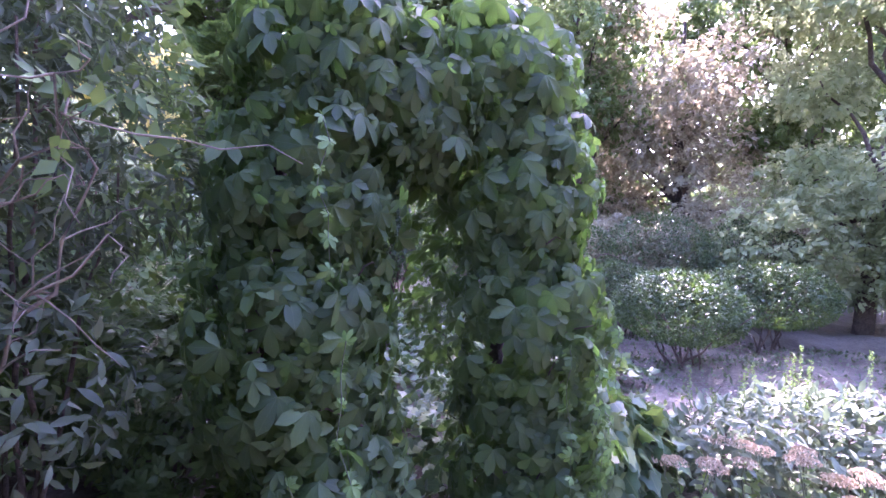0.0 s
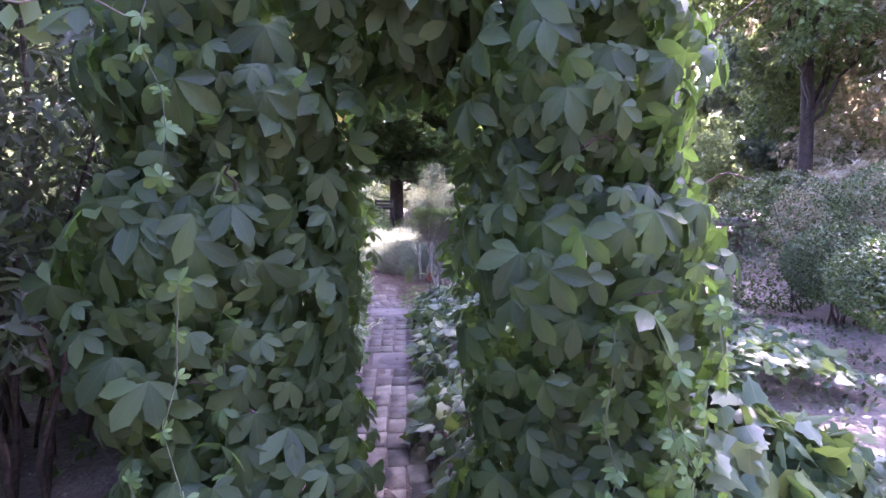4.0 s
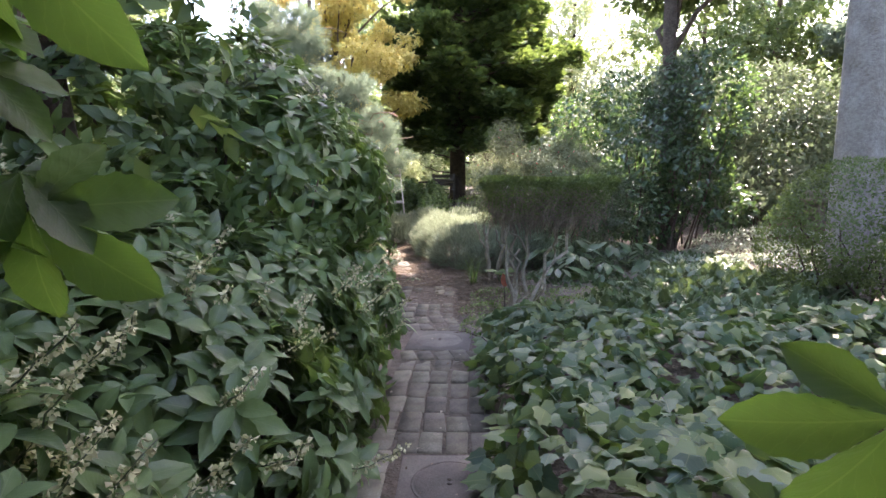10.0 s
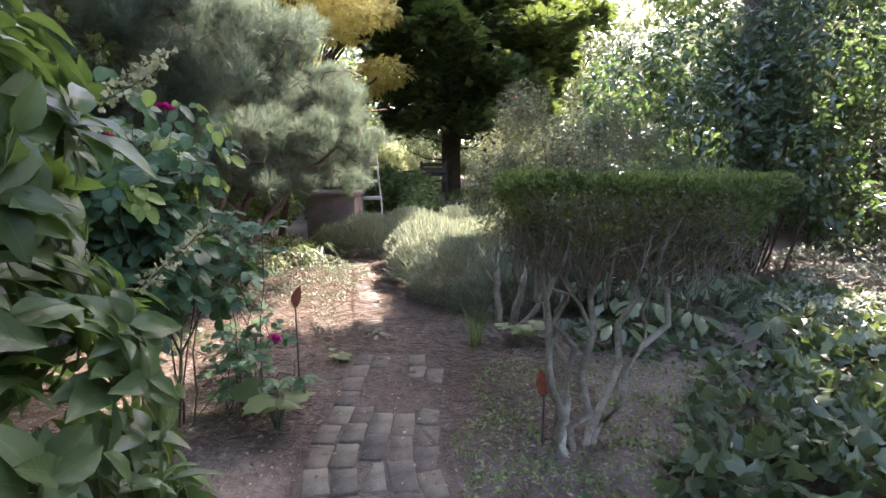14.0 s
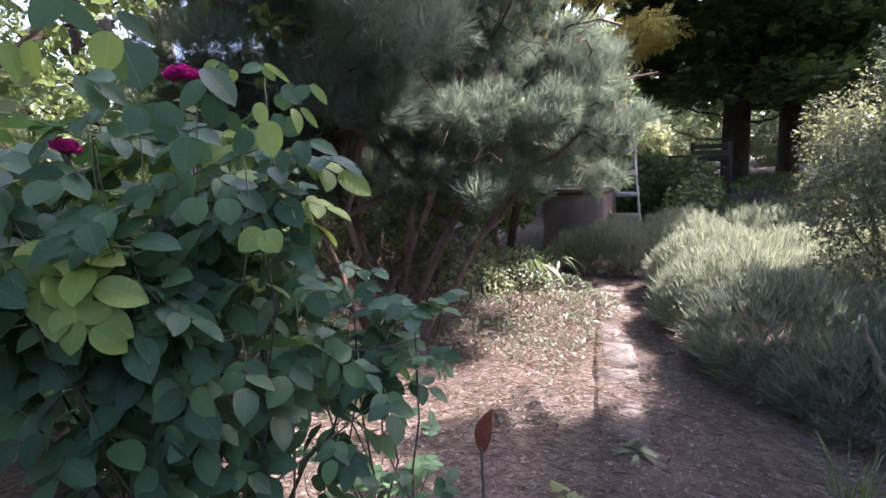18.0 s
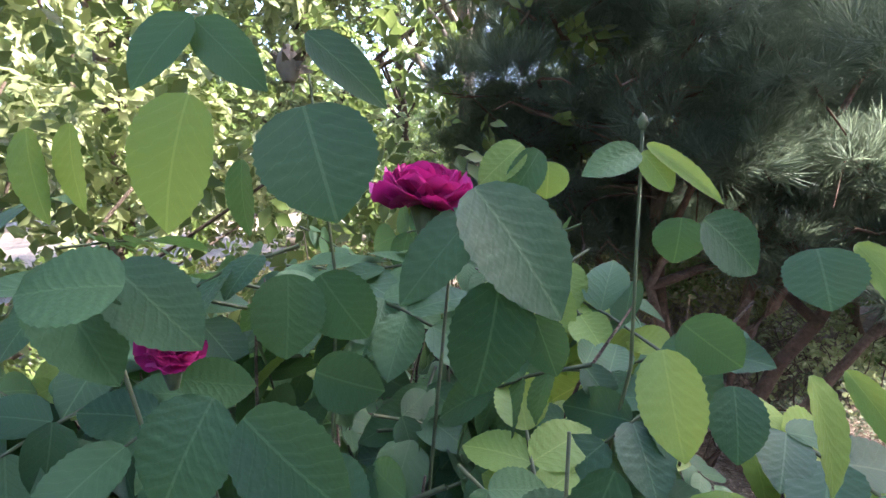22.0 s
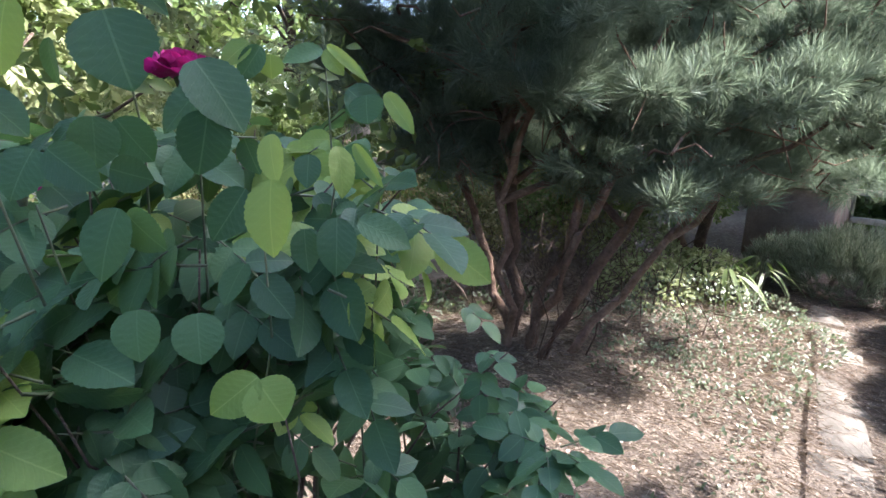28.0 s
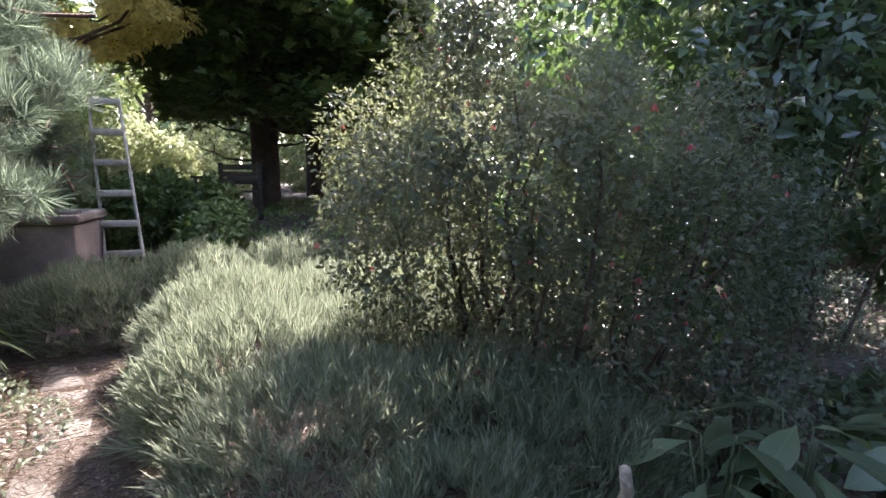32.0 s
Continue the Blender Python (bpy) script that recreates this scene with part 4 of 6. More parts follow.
def build_stump():
    rng = rng_of(32)
    t = thing("cut_stump", 0.4, 4.4, 0, "pale cut-back stump with bare stubby forks", "stump")
    def limb(a, b, r0, r1, sag=0.0):
        hang("limb", tube(bend(a, b, sag, 7, rng, 0.008), [r0, r1], 9, 0.15, rng), PALEBARK, t)
    limb((0.36, 4.4, -0.03), (0.33, 4.42, 0.52), 0.03, 0.022)
    limb((0.33, 4.42, 0.5), (0.3, 4.47, 0.7), 0.018, 0.012)
    limb((0.33, 4.42, 0.48), (0.37, 4.47, 0.7), 0.016, 0.011)
    limb((0.32, 4.42, 0.42), (0.18, 4.36, 0.75), 0.013, 0.008, -0.06)
    limb((0.45, 4.42, -0.03), (0.55, 4.46, 0.45), 0.034, 0.026)
    limb((0.55, 4.46, 0.43), (0.56, 4.47, 0.73), 0.018, 0.012)
    limb((0.54, 4.46, 0.38), (0.45, 4.43, 0.64), 0.015, 0.01, -0.03)
    limb((0.55, 4.46, 0.44), (0.6, 4.5, 0.62), 0.02, 0.016)
    limb((0.46, 4.42, -0.02), (0.76, 4.48, 0.38), 0.028, 0.018, -0.04)


build_stump()


def iron_leaf(x, y, top, seed, turn, label):
    """A rusted leaf-shaped plate on an iron stake."""
    rng = rng_of(seed)
    t = thing("plant_marker", x, y, 0, label, "plant marker", "plant markers")
    hang("stake", tube([(x, y, -0.05), (x, y, top - 0.08)], [0.006, 0.005], 6), DARKWOOD, t)
    vs, fs, uv = leaf_shape(6, 0.55, 0.45, 0.25, 0.12)
    m = np.array(pose(x, y, top - 0.1, 78, 0, turn))
    v = (vs * 0.14) @ m[:3, :3].T + m[:3, 3]
    hang("plate", (np.concatenate([v, v + m[:3, 2] * 0.003]), np.concatenate([fs, fs[:, ::-1] + len(v)]), np.concatenate([uv, uv])), RUST, t, "rust-red leaf-shaped plate")


iron_leaf(0.44, 2.72, 0.36, 33, 20, "rust-red iron leaf marker on a stake by the pale stems")
iron_leaf(-0.9, 3.28, 0.63, 34, -30, "rust-red iron leaf marker on a stake beside the rose")


# ---- rose bush ----
def rose_flower(t, x, y, z, r, seed, tilt, apart=True):
    rng = rng_of(seed)
    petal = leaf_fine(8, 7, 1.0, 0.68, -0.35, -0.35, 0.34, 0.03, 0.0, 0.05)
    f = hang("flower", tube([(x, y, z - 0.03), (x, y, z - 0.004)], [0.004, 0.011], 8), STEM, t, "magenta double rose in full bloom")
    tilt_m = np.array(pose(0, 0, 0, *tilt))[:3, :3]
    for ring, (k, size, up, rad) in enumerate(((13, 0.95, 2, 0.16), (14, 0.86, 18, 0.15), (14, 0.74, 33, 0.14), (12, 0.6, 46, 0.12), (11, 0.5, 60, 0.1), (9, 0.42, 72, 0.07), (7, 0.34, 82, 0.03))):
        for i in range(k):
            a = i * 360 / k + ring * 23 + rng.normal(0, 7)
            m = np.array(pose(0, 0, 0, 0, 0, a) @ pose(0, rad * r, r * 0.08 * ring, up + rng.normal(0, 7), rng.normal(0, 8), 0))
            v = ((petal[0] * r * size * rng.uniform(0.85, 1.1)) @ m[:3, :3].T + m[:3, 3]) * [1, 1, 0.92]
            hang("petal", (v @ tilt_m.T + [x, y, z], petal[1], petal[2]), PETAL, f)


ROSE5 = [(0.0, 0.0, 1.0), (0.32, 62, 0.86), (0.32, -62, 0.86), (0.66, 55, 0.7), (0.66, -55, 0.7)]


def rose_leaf(t, end, way, face, blade, n=5, mat_=None, rng=None):
    """A compound leaf whose end leaflet starts at end and points along way; the pairs sit behind it."""
    end, way = np.array(end, float), unit(np.array(way, float))
    m0 = turns(way[None], np.array(face, float)[None], [1.0])[0]
    hang("leaf_stalk", tube([end - way * blade * 1.3 + [0, 0, -0.01], end - way * blade * 0.5, end], [0.002, 0.0014], 4), STEM, t)
    for back, a, s in ROSE5[:n]:
        ca, sa = math.cos(radians(a)), math.sin(radians(a))
        w = m0 @ np.array([sa, ca, 0.0])
        f = m0[:, 2] + (rng.normal(0, 0.25, 3) if rng is not None else 0)
        yield end - way * back * blade * 1.2, turns(w[None], f[None], [blade * s])[0]


def build_rose():
    rng = rng_of(41)
    t = thing("rose_bush", -1.42, 2.78, 0, "tall rose bush with blue-green leaves and magenta blooms", "rose")
    tops = [(-1.365, 2.655, 1.7), (-1.2, 2.69, 1.55), (-1.3, 2.54, 1.45), (-1.16, 2.83, 1.645), (-1.15, 2.9, 1.45), (-1.24, 2.5, 1.52), (-1.12, 2.72, 1.46)]
    for k in range(9):
        tops.append((-1.3 + rng.normal(0, 0.12), 2.56 + rng.normal(0, 0.16), rng.uniform(1.22, 1.42)))
    while len(tops) < 29:
        tops.append((-1.5 + rng.normal(0, 0.34), 2.84 + rng.normal(0, 0.28), rng.uniform(0.95, 1.6)))
    while len(tops) < 39:
        tops.append((-1.62 + rng.normal(0, 0.13), 2.62 + rng.normal(0, 0.2), rng.uniform(1.35, 1.58)))
    tops += [(-0.98, 3.1, 0.95), (-1.02, 3.2, 0.8), (-1.1, 3.3, 1.0), (-1.15, 3.2, 1.12)]
    canes = []
    for k, e in enumerate(tops):
        a = np.array([-1.42 + rng.normal(0, 0.1), 2.78 + rng.normal(0, 0.1), -0.03])
        if k > 12:      # a side shoot from an older cane
            a = canes[rng.integers(3, 12)][rng.integers(2, 5)]
        line = bend(a, e, 0.05, 9, rng, 0.009)
        canes.append(line)
        hang("cane", tube(line, [0.006, 0.0028, 0.0012], 6), STEM if k < 9 else BARK, t)
    lp, lm, yp, ym = [], [], [], []

    def blade(base, tip, width, young=False):
        """One leaf blade from its base to its tip."""
        base, tip = np.array(base), np.array(tip)
        way = tip - base
        long_ = np.linalg.norm(way)
        m = turns(way[None], np.array([[0.8, -0.5, 0.35]]) + rng.normal(0, 0.28, (1, 3)), [long_])[0]
        m[:, 0] *= width / 0.66 / long_
        (yp if young else lp).append(base)
        (ym if young else lm).append(m)

    blade((-1.199, 2.541, 1.651), (-1.202, 2.517, 1.586), 0.054, True)
    blade((-1.337, 2.640, 1.669), (-1.291, 2.646, 1.583), 0.096)
    blade((-1.155, 2.678, 1.603), (-1.100, 2.702, 1.541), 0.062)
    blade((-1.189, 2.704, 1.587), (-1.192, 2.646, 1.536), 0.037)
    blade((-1.227, 2.569, 1.621), (-1.226, 2.563, 1.578), 0.030)
    blade((-1.394, 2.570, 1.744), (-1.395, 2.515, 1.690), 0.053)
    blade((-1.393, 2.572, 1.740), (-1.356, 2.613, 1.686), 0.041)
    blade((-1.352, 2.650, 1.730), (-1.309, 2.703, 1.674), 0.037)
    blade((-1.202, 2.477, 1.574), (-1.175, 2.499, 1.521), 0.036)
    blade((-1.200, 2.503, 1.570), (-1.170, 2.534, 1.535), 0.038)
    blade((-1.261, 2.600, 1.547), (-1.248, 2.595, 1.491), 0.050)
    blade((-1.261, 2.622, 1.544), (-1.244, 2.647, 1.495), 0.049)
    blade((-1.132, 2.678, 1.553), (-1.124, 2.662, 1.491), 0.052)
    blade((-1.152, 2.721, 1.524), (-1.136, 2.726, 1.486), 0.029)
    blade((-1.162, 2.829, 1.626), (-1.164, 2.780, 1.614), 0.025)
    blade((-1.160, 2.835, 1.631), (-1.111, 2.858, 1.593), 0.014, True)
    blade((-1.161, 2.831, 1.625), (-1.141, 2.844, 1.598), 0.023, True)
    blade((-1.163, 2.885, 1.575), (-1.163, 2.880, 1.538), 0.041)
    blade((-1.112, 2.831, 1.579), (-1.084, 2.859, 1.546), 0.042)
    blade((-1.209, 2.760, 1.632), (-1.214, 2.725, 1.607), 0.027, True)
    blade((-1.203, 2.771, 1.628), (-1.203, 2.743, 1.589), 0.028)
    blade((-1.207, 2.784, 1.620), (-1.206, 2.782, 1.592), 0.031, True)
    blade((-1.339, 2.485, 1.649), (-1.338, 2.478, 1.590), 0.036, True)
    blade((-1.364, 2.459, 1.647), (-1.348, 2.457, 1.584), 0.033, True)
    blade((-1.120, 2.826, 1.508), (-1.087, 2.843, 1.481), 0.043)
    blade((-1.236, 2.530, 1.497), (-1.218, 2.565, 1.489), 0.031)
    blade((-1.212, 2.600, 1.494), (-1.184, 2.630, 1.481), 0.040)
    blade((-1.009, 2.684, 1.495), (-0.989, 2.664, 1.434), 0.048, True)
    blade((-1.051, 2.705, 1.532), (-1.032, 2.694, 1.490), 0.028, True)
    blade((-1.036, 2.736, 1.513), (-1.023, 2.724, 1.485), 0.026)
    blade((-1.014, 2.755, 1.521), (-0.991, 2.749, 1.477), 0.028, True)
    blade((-1.006, 2.768, 1.523), (-0.975, 2.776, 1.485), 0.014, True)
    blade((-0.983, 2.732, 1.459), (-0.964, 2.718, 1.411), 0.036)
    blade((-1.024, 2.720, 1.443), (-1.005, 2.710, 1.407), 0.028)
    blade((-0.972, 2.748, 1.456), (-0.932, 2.779, 1.436), 0.031)
    blade((-1.053, 2.678, 1.483), (-1.048, 2.643, 1.439), 0.037)
    blade((-1.089, 2.580, 1.471), (-1.077, 2.550, 1.415), 0.048)
    blade((-1.106, 2.589, 1.463), (-1.073, 2.603, 1.431), 0.039)
    blade((-1.108, 2.540, 1.522), (-1.071, 2.562, 1.493), 0.037)
    blade((-1.136, 2.534, 1.521), (-1.129, 2.507, 1.482), 0.041)
    blade((-1.112, 2.587, 1.369), (-1.093, 2.575, 1.325), 0.047)
    blade((-1.081, 2.631, 1.363), (-1.060, 2.622, 1.319), 0.047)
    blade((-1.035, 2.804, 1.570), (-1.021, 2.793, 1.544), 0.037)
    blade((-1.025, 2.821, 1.572), (-0.992, 2.831, 1.535), 0.020, True)
    blade((-1.036, 2.667, 1.300), (-1.045, 2.620, 1.271), 0.044, True)
    blade((-1.035, 2.666, 1.296), (-1.005, 2.676, 1.262), 0.052, True)
    blade((-1.146, 2.507, 1.569), (-1.160, 2.469, 1.572), 0.037)
    hero = np.array(lp + yp)
    for line in canes:
        for k in range(17):
            u = rng.uniform(0.45, 1.0)
            s = np.array([np.interp(u, np.linspace(0, 1, 9), line[:, i]) for i in range(3)])
            way = unit(np.array([rng.normal(), rng.normal(), rng.normal(-0.1, 0.3)]))
            end = s + way * rng.uniform(0.05, 0.17)
            if np.linalg.norm(end - [-0.93, 2.54, 1.6]) < 0.36 or end[2] > 1.66 or np.linalg.norm(hero - end, axis=1).min() < 0.08 or end[0] > -1.12 and end[1] < 2.8 or end[0] > -1.32 and end[1] > 2.93 and end[2] > 0.9:
                continue
            fresh = u > 0.6 and end[2] > 1.15 and rng.random() < (0.5 if end[1] > 2.85 and end[0] > -1.4 else 0.12)
            for p, m in rose_leaf(t, end, way + [0, 0, -0.4], rng.normal(0, 0.3, 3) + [0.35, -0.3, 0.8], rng.uniform(0.058, 0.092), 5, None, rng):
                (yp if fresh else lp).append(p)
                (ym if fresh else lm).append(m)
    lp, lm = np.array(lp), np.array(lm)
    order = np.argsort(np.linalg.norm(lp - [-1.0, 2.55, 1.5], axis=1))
    leaves_apart("leaf", OVAL_FINE, ROSELEAF, lp[order[:300]], lm[order[:300]], t)
    hang("foliage", scattered(OVAL, lp[order[300:]], lm[order[300:]]), ROSELEAF, t, kind="stuff")
    leaves_apart("young_leaf", OVAL_FINE, ROSEYOUNG, yp, ym, t, "fresh yellow-green leaf")
    rose_flower(t, -1.23, 2.689, 1.593, 0.034, 42, (-4, 6, 0))
    rose_flower(t, -1.388, 2.534, 1.468, 0.024, 43, (-10, 30, 0))
    hang("cane", tube(bend((-1.36, 2.82, -0.02), (-0.9, 2.92, 0.45), 0.06, 6), [0.004, 0.002], 5), STEM, t)
    rose_flower(t, -0.9, 2.93, 0.47, 0.032, 45, (-10, 30, 0))
    # a spent bloom and two buds
    for x, y, z, r, m in ((-1.372, 2.64, 1.704, 0.011, TWIG), (-1.17, 2.7, 1.585, 0.007, STEM), (-1.16, 2.83, 1.645, 0.004, STEM)):
        bud_ = hang("bud", tube([(x, y, z - r), (x, y, z), (x, y, z + r), (x, y, z + r * 1.8)], [r * 0.5, r, r * 0.8, r * 0.2], 8), m, t)
        k = 28 if m is TWIG else 7
        for q in turns(rng.normal(0, 0.8 if m is TWIG else 0.5, (k, 3)) + [0, 0, 0.6 if m is TWIG else 1], rng.normal(size=(k, 3)), np.full(k, r * (2.0 if m is TWIG else 2.6))):
            hang("sepal", scattered(diamond(0.3), np.array([[x, y, z]]), q[None]), m, bud_)
    return t


build_rose()


def small_rose(x, y, h, w, seed, canes, label, buds=0, low=2, leaf=0.055, short=0.55):
    rng = rng_of(seed)
    t = thing("young_rose_bush", x, y, 0, label, "rose", "smaller roses")
    lp, lm = [], []
    for k in range(canes):
        tip = np.array((x + rng.normal(0, w), y + rng.normal(0, w), h * rng.uniform(short, 1)))
        line = bend((x + rng.normal(0, 0.06), y + rng.normal(0, 0.06), -0.02), tip, 0.03, 7, rng, 0.02)
        hang("cane", tube(line, [0.005, 0.002], 5), STEM if k % 2 else BARK, t)
        if k < buds:
            hang("bud", tube([tip, tip + [0, 0, 0.012], tip + [0, 0, 0.03]], [0.006, 0.011, 0.003], 7), REDBUD, t, "small red rose bud")
        for i in range(9):
            s = line[rng.integers(low, 7)]
            way = unit(np.array([rng.normal(), rng.normal(), rng.normal(0, 0.2)]))
            for p, m in rose_leaf(t, s + way * rng.uniform(0.05, 0.11), way, rng.normal(0, 0.25, 3) + [0.1, -0.2, 1], rng.uniform(0.82 * leaf, 1.18 * leaf), 5, None, rng):
                lp.append(p)
                lm.append(m)
    leaves_apart("leaf", OVAL, ROSELEAF, lp[:200], lm[:200], t)
    hang("foliage", scattered(OVAL, np.array(lp[200:]), np.array(lm[200:])), ROSELEAF, t, kind="stuff")


small_rose(-1.16, 3.1, 1.14, 0.11, 44, 7, "slender young rose with blue-green leaves", 0, 5, 0.06, 0.84)
small_rose(-1.12, 2.98, 0.62, 0.14, 46, 9, "low rose shoots with blue-green leaves under the tall rose")
small_rose(-2.7, 3.15, 0.8, 0.25, 47, 14, "shaded rose bush with a few red buds", 4)
small_rose(-3.4, 3.75, 0.95, 0.3, 48, 14, "shaded rose bush with a few red buds", 4)
small_rose(-2.6, 2.3, 0.75, 0.25, 49, 12, "shaded rose bush with a few red buds", 3)

# ---- pine ----
def build_pine(name, x, y, seed, stems, blobs, tufts, label, tuft=0.112):
    rng = rng_of(seed)
    t = thing(name, x, y, 0, label, "pine", "pines")
    bl = np.array(blobs, float)
    small = []
    for c in bl:
        for k in range(18):
            d = unit(rng.normal(size=3)) * [1, 1, 0.85]
            small.append([*(c[:3] + d * c[3:] * rng.uniform(0.2, 1.0)), *(c[3:] * rng.uniform(0.2, 0.36) * [1, 1, 0.75])])
    bl_all = np.array(small)
    ends = []
    for a, b, r in stems:
        line = bend(a, b, 0.03, 8, rng, 0.03)
        hang("stem", tube(line, [r, r * 0.6], 9, 0.2, rng), PINEBARK, t)
        ends.append(line)
    p, out = cloud(rng, tufts, bl_all, 0.1)
    for c in bl:
        s = ends[rng.integers(len(ends))][-1 - rng.integers(3)]
        hang("branch", tube(bend(s, c[:3], 0.1, 7, rng, 0.06), [0.026, 0.012], 6), PINEBARK, t)
        for k in range(10):
            e = c[:3] + unit(rng.normal(size=3)) * c[3:] * 0.9
            hang("branch", tube(bend(c[:3] + rng.normal(0, 0.15, 3), e, 0.05, 5, rng, 0.03), [0.01, 0.003], 4), PINEBARK, t)
    ndl = []
    for k in range(22):
        a = k * 137.5
        ndl.append(turned(SLIM_NEEDLE, pose(0, 0.014 * k - 0.1, 0, 0, a, 0) @ pose(0, 0, 0, 0, 0, 24 + 15 * (k % 3))))
    brush = merged(ndl)
    axis = unit(out * 0.5 + rng.normal(0, 0.4, p.shape) + [0, 0, 0.6])
    hang("needles", scattered(brush, p, turns(axis, rng.normal(size=p.shape), rng.uniform(tuft * 0.8, tuft * 1.25, len(p)))), NEEDLE, t, kind="stuff")
    return t


SLIM_NEEDLE = diamond(0.017, 0.5, 0.0)
build_pine("pine_tree", -2.55, 5.0, 51,
           [((-2.62, 5.05, -0.05), (-2.75, 5.1, 1.3), 0.048), ((-2.45, 4.95, -0.05), (-1.85, 5.3, 1.25), 0.042), ((-2.5, 5.0, -0.05), (-2.2, 5.2, 1.4), 0.04), ((-2.48, 5.0, -0.05), (-2.0, 5.0, 1.2), 0.035), ((-2.66, 5.1, -0.05), (-3.2, 5.0, 1.3), 0.035), ((-2.4, 5.1, -0.05), (-1.7, 5.7, 1.1), 0.03), ((-2.58, 4.9, -0.05), (-2.5, 4.7, 1.4), 0.03)],
           [(-2.9, 5.2, 1.75, 0.8, 0.8, 0.55), (-2.2, 5.3, 1.65, 0.7, 0.8, 0.5), (-1.75, 5.7, 1.6, 0.65, 0.75, 0.6), (-3.0, 4.4, 1.9, 0.7, 0.6, 0.5), (-2.2, 4.5, 2.0, 0.7, 0.6, 0.5), (-3.8, 5.0, 1.9, 0.7, 0.7, 0.6), (-1.6, 6.3, 1.4, 0.6, 0.6, 0.42), (-3.2, 5.8, 1.5, 0.6, 0.6, 0.4), (-2.5, 5.2, 2.6, 0.95, 0.95, 0.6), (-1.9, 5.8, 2.4, 0.75, 0.8, 0.6), (-3.3, 5.6, 2.5, 0.8, 0.8, 0.6), (-2.4, 5.6, 3.3, 0.9, 0.9, 0.6), (-1.85, 5.2, 1.25, 0.5, 0.5, 0.35), (-2.8, 4.6, 1.35, 0.5, 0.45, 0.3), (-1.35, 6.0, 2.0, 0.5, 0.5, 0.45), (-1.25, 6.2, 1.6, 0.4, 0.4, 0.3), (-3.6, 5.0, 2.8, 0.8, 0.8, 0.6), (-2.2, 4.6, 2.55, 0.7, 0.6, 0.5), (-3.1, 4.5, 2.6, 0.7, 0.6, 0.5)],
           13500, "bushy many-stemmed pine with blue-grey needles")
build_pine("pine_tree", -2.5, 7.6, 52,
           [((-2.5, 7.6, -0.05), (-2.3, 7.6, 1.4), 0.06), ((-2.6, 7.6, -0.05), (-2.8, 7.7, 1.5), 0.05)],
           [(-2.0, 7.3, 1.5, 0.75, 0.8, 0.5), (-1.8, 7.6, 2.1, 0.8, 0.8, 0.6), (-2.7, 7.6, 2.1, 0.9, 0.9, 0.6), (-3.3, 7.8, 2.5, 0.8, 0.8, 0.6), (-1.7, 7.9, 1.3, 0.5, 0.5, 0.4), (-3.9, 7.7, 2.2, 0.7, 0.7, 0.6)],
           7000, "sunlit pine with soft grey-green needles")


# ---- lavender ----
def lavender(x, y, seed, blobs, n, label):
    rng = rng_of(seed)
    t = thing("lavender_bush", x, y, 0, label, "lavender", "lavender")
    p, out = cloud(rng, n, blobs, 0.72)
    ok = p[:, 2] > 0.02
    p, out = p[ok], out[ok]
    blade = diamond(0.085, 0.4, 0.0)
    tuftm = merged([turned(blade, pose(0, 0.1 * k, 0, 0, k * 97, 0) @ pose(0, 0, 0, 0, 0, 24 - k) @ Matrix.Scale(0.75, 4)) for k in range(6)] + [blade])
    axis = unit(out * 0.75 + [0, 0, 0.75] + rng.normal(0, 0.28, p.shape))
    hang("foliage", scattered(tuftm, p, turns(axis, rng.normal(size=p.shape), 0.045 + 0.08 * rng.random(len(p)) ** 2)), LAVENDER, t, kind="stuff")
    hang("mound", merged([scattered(tuftm, p[:900] * [1, 1, 0.7], turns(axis[:900], rng.normal(size=(900, 3)), np.full(900, 0.18)))]), LAVENDER, t, kind="stuff")


lavender(0.6, 6.2, 61, [(0.1, 5.6, 0.15, 0.55, 0.55, 0.42), (0.75, 5.5, 0.15, 0.6, 0.55, 0.42), (-0.15, 6.4, 0.18, 0.6, 0.65, 0.42), (0.6, 6.4, 0.2, 0.7, 0.7, 0.42), (-0.3, 7.3, 0.18, 0.6, 0.65, 0.42), (0.5, 7.4, 0.2, 0.75, 0.7, 0.42), (0.9, 5.2, 0.12, 0.5, 0.4, 0.36), (0.4, 5.0, 0.1, 0.4, 0.3, 0.34), (1.0, 7.6, 0.2, 0.7, 0.7, 0.42)],
         36000, "wide mound of grey-green lavender along the path")
lavender(-1.1, 8.3, 62, [(-1.35, 8.1, 0.1, 0.5, 0.4, 0.5), (-0.7, 8.3, 0.12, 0.6, 0.5, 0.56), (0.1, 8.5, 0.14, 0.7, 0.5, 0.54), (-1.85, 8.3, 0.05, 0.4, 0.35, 0.36)],
         11000, "darker low lavender mound across the path's bend")

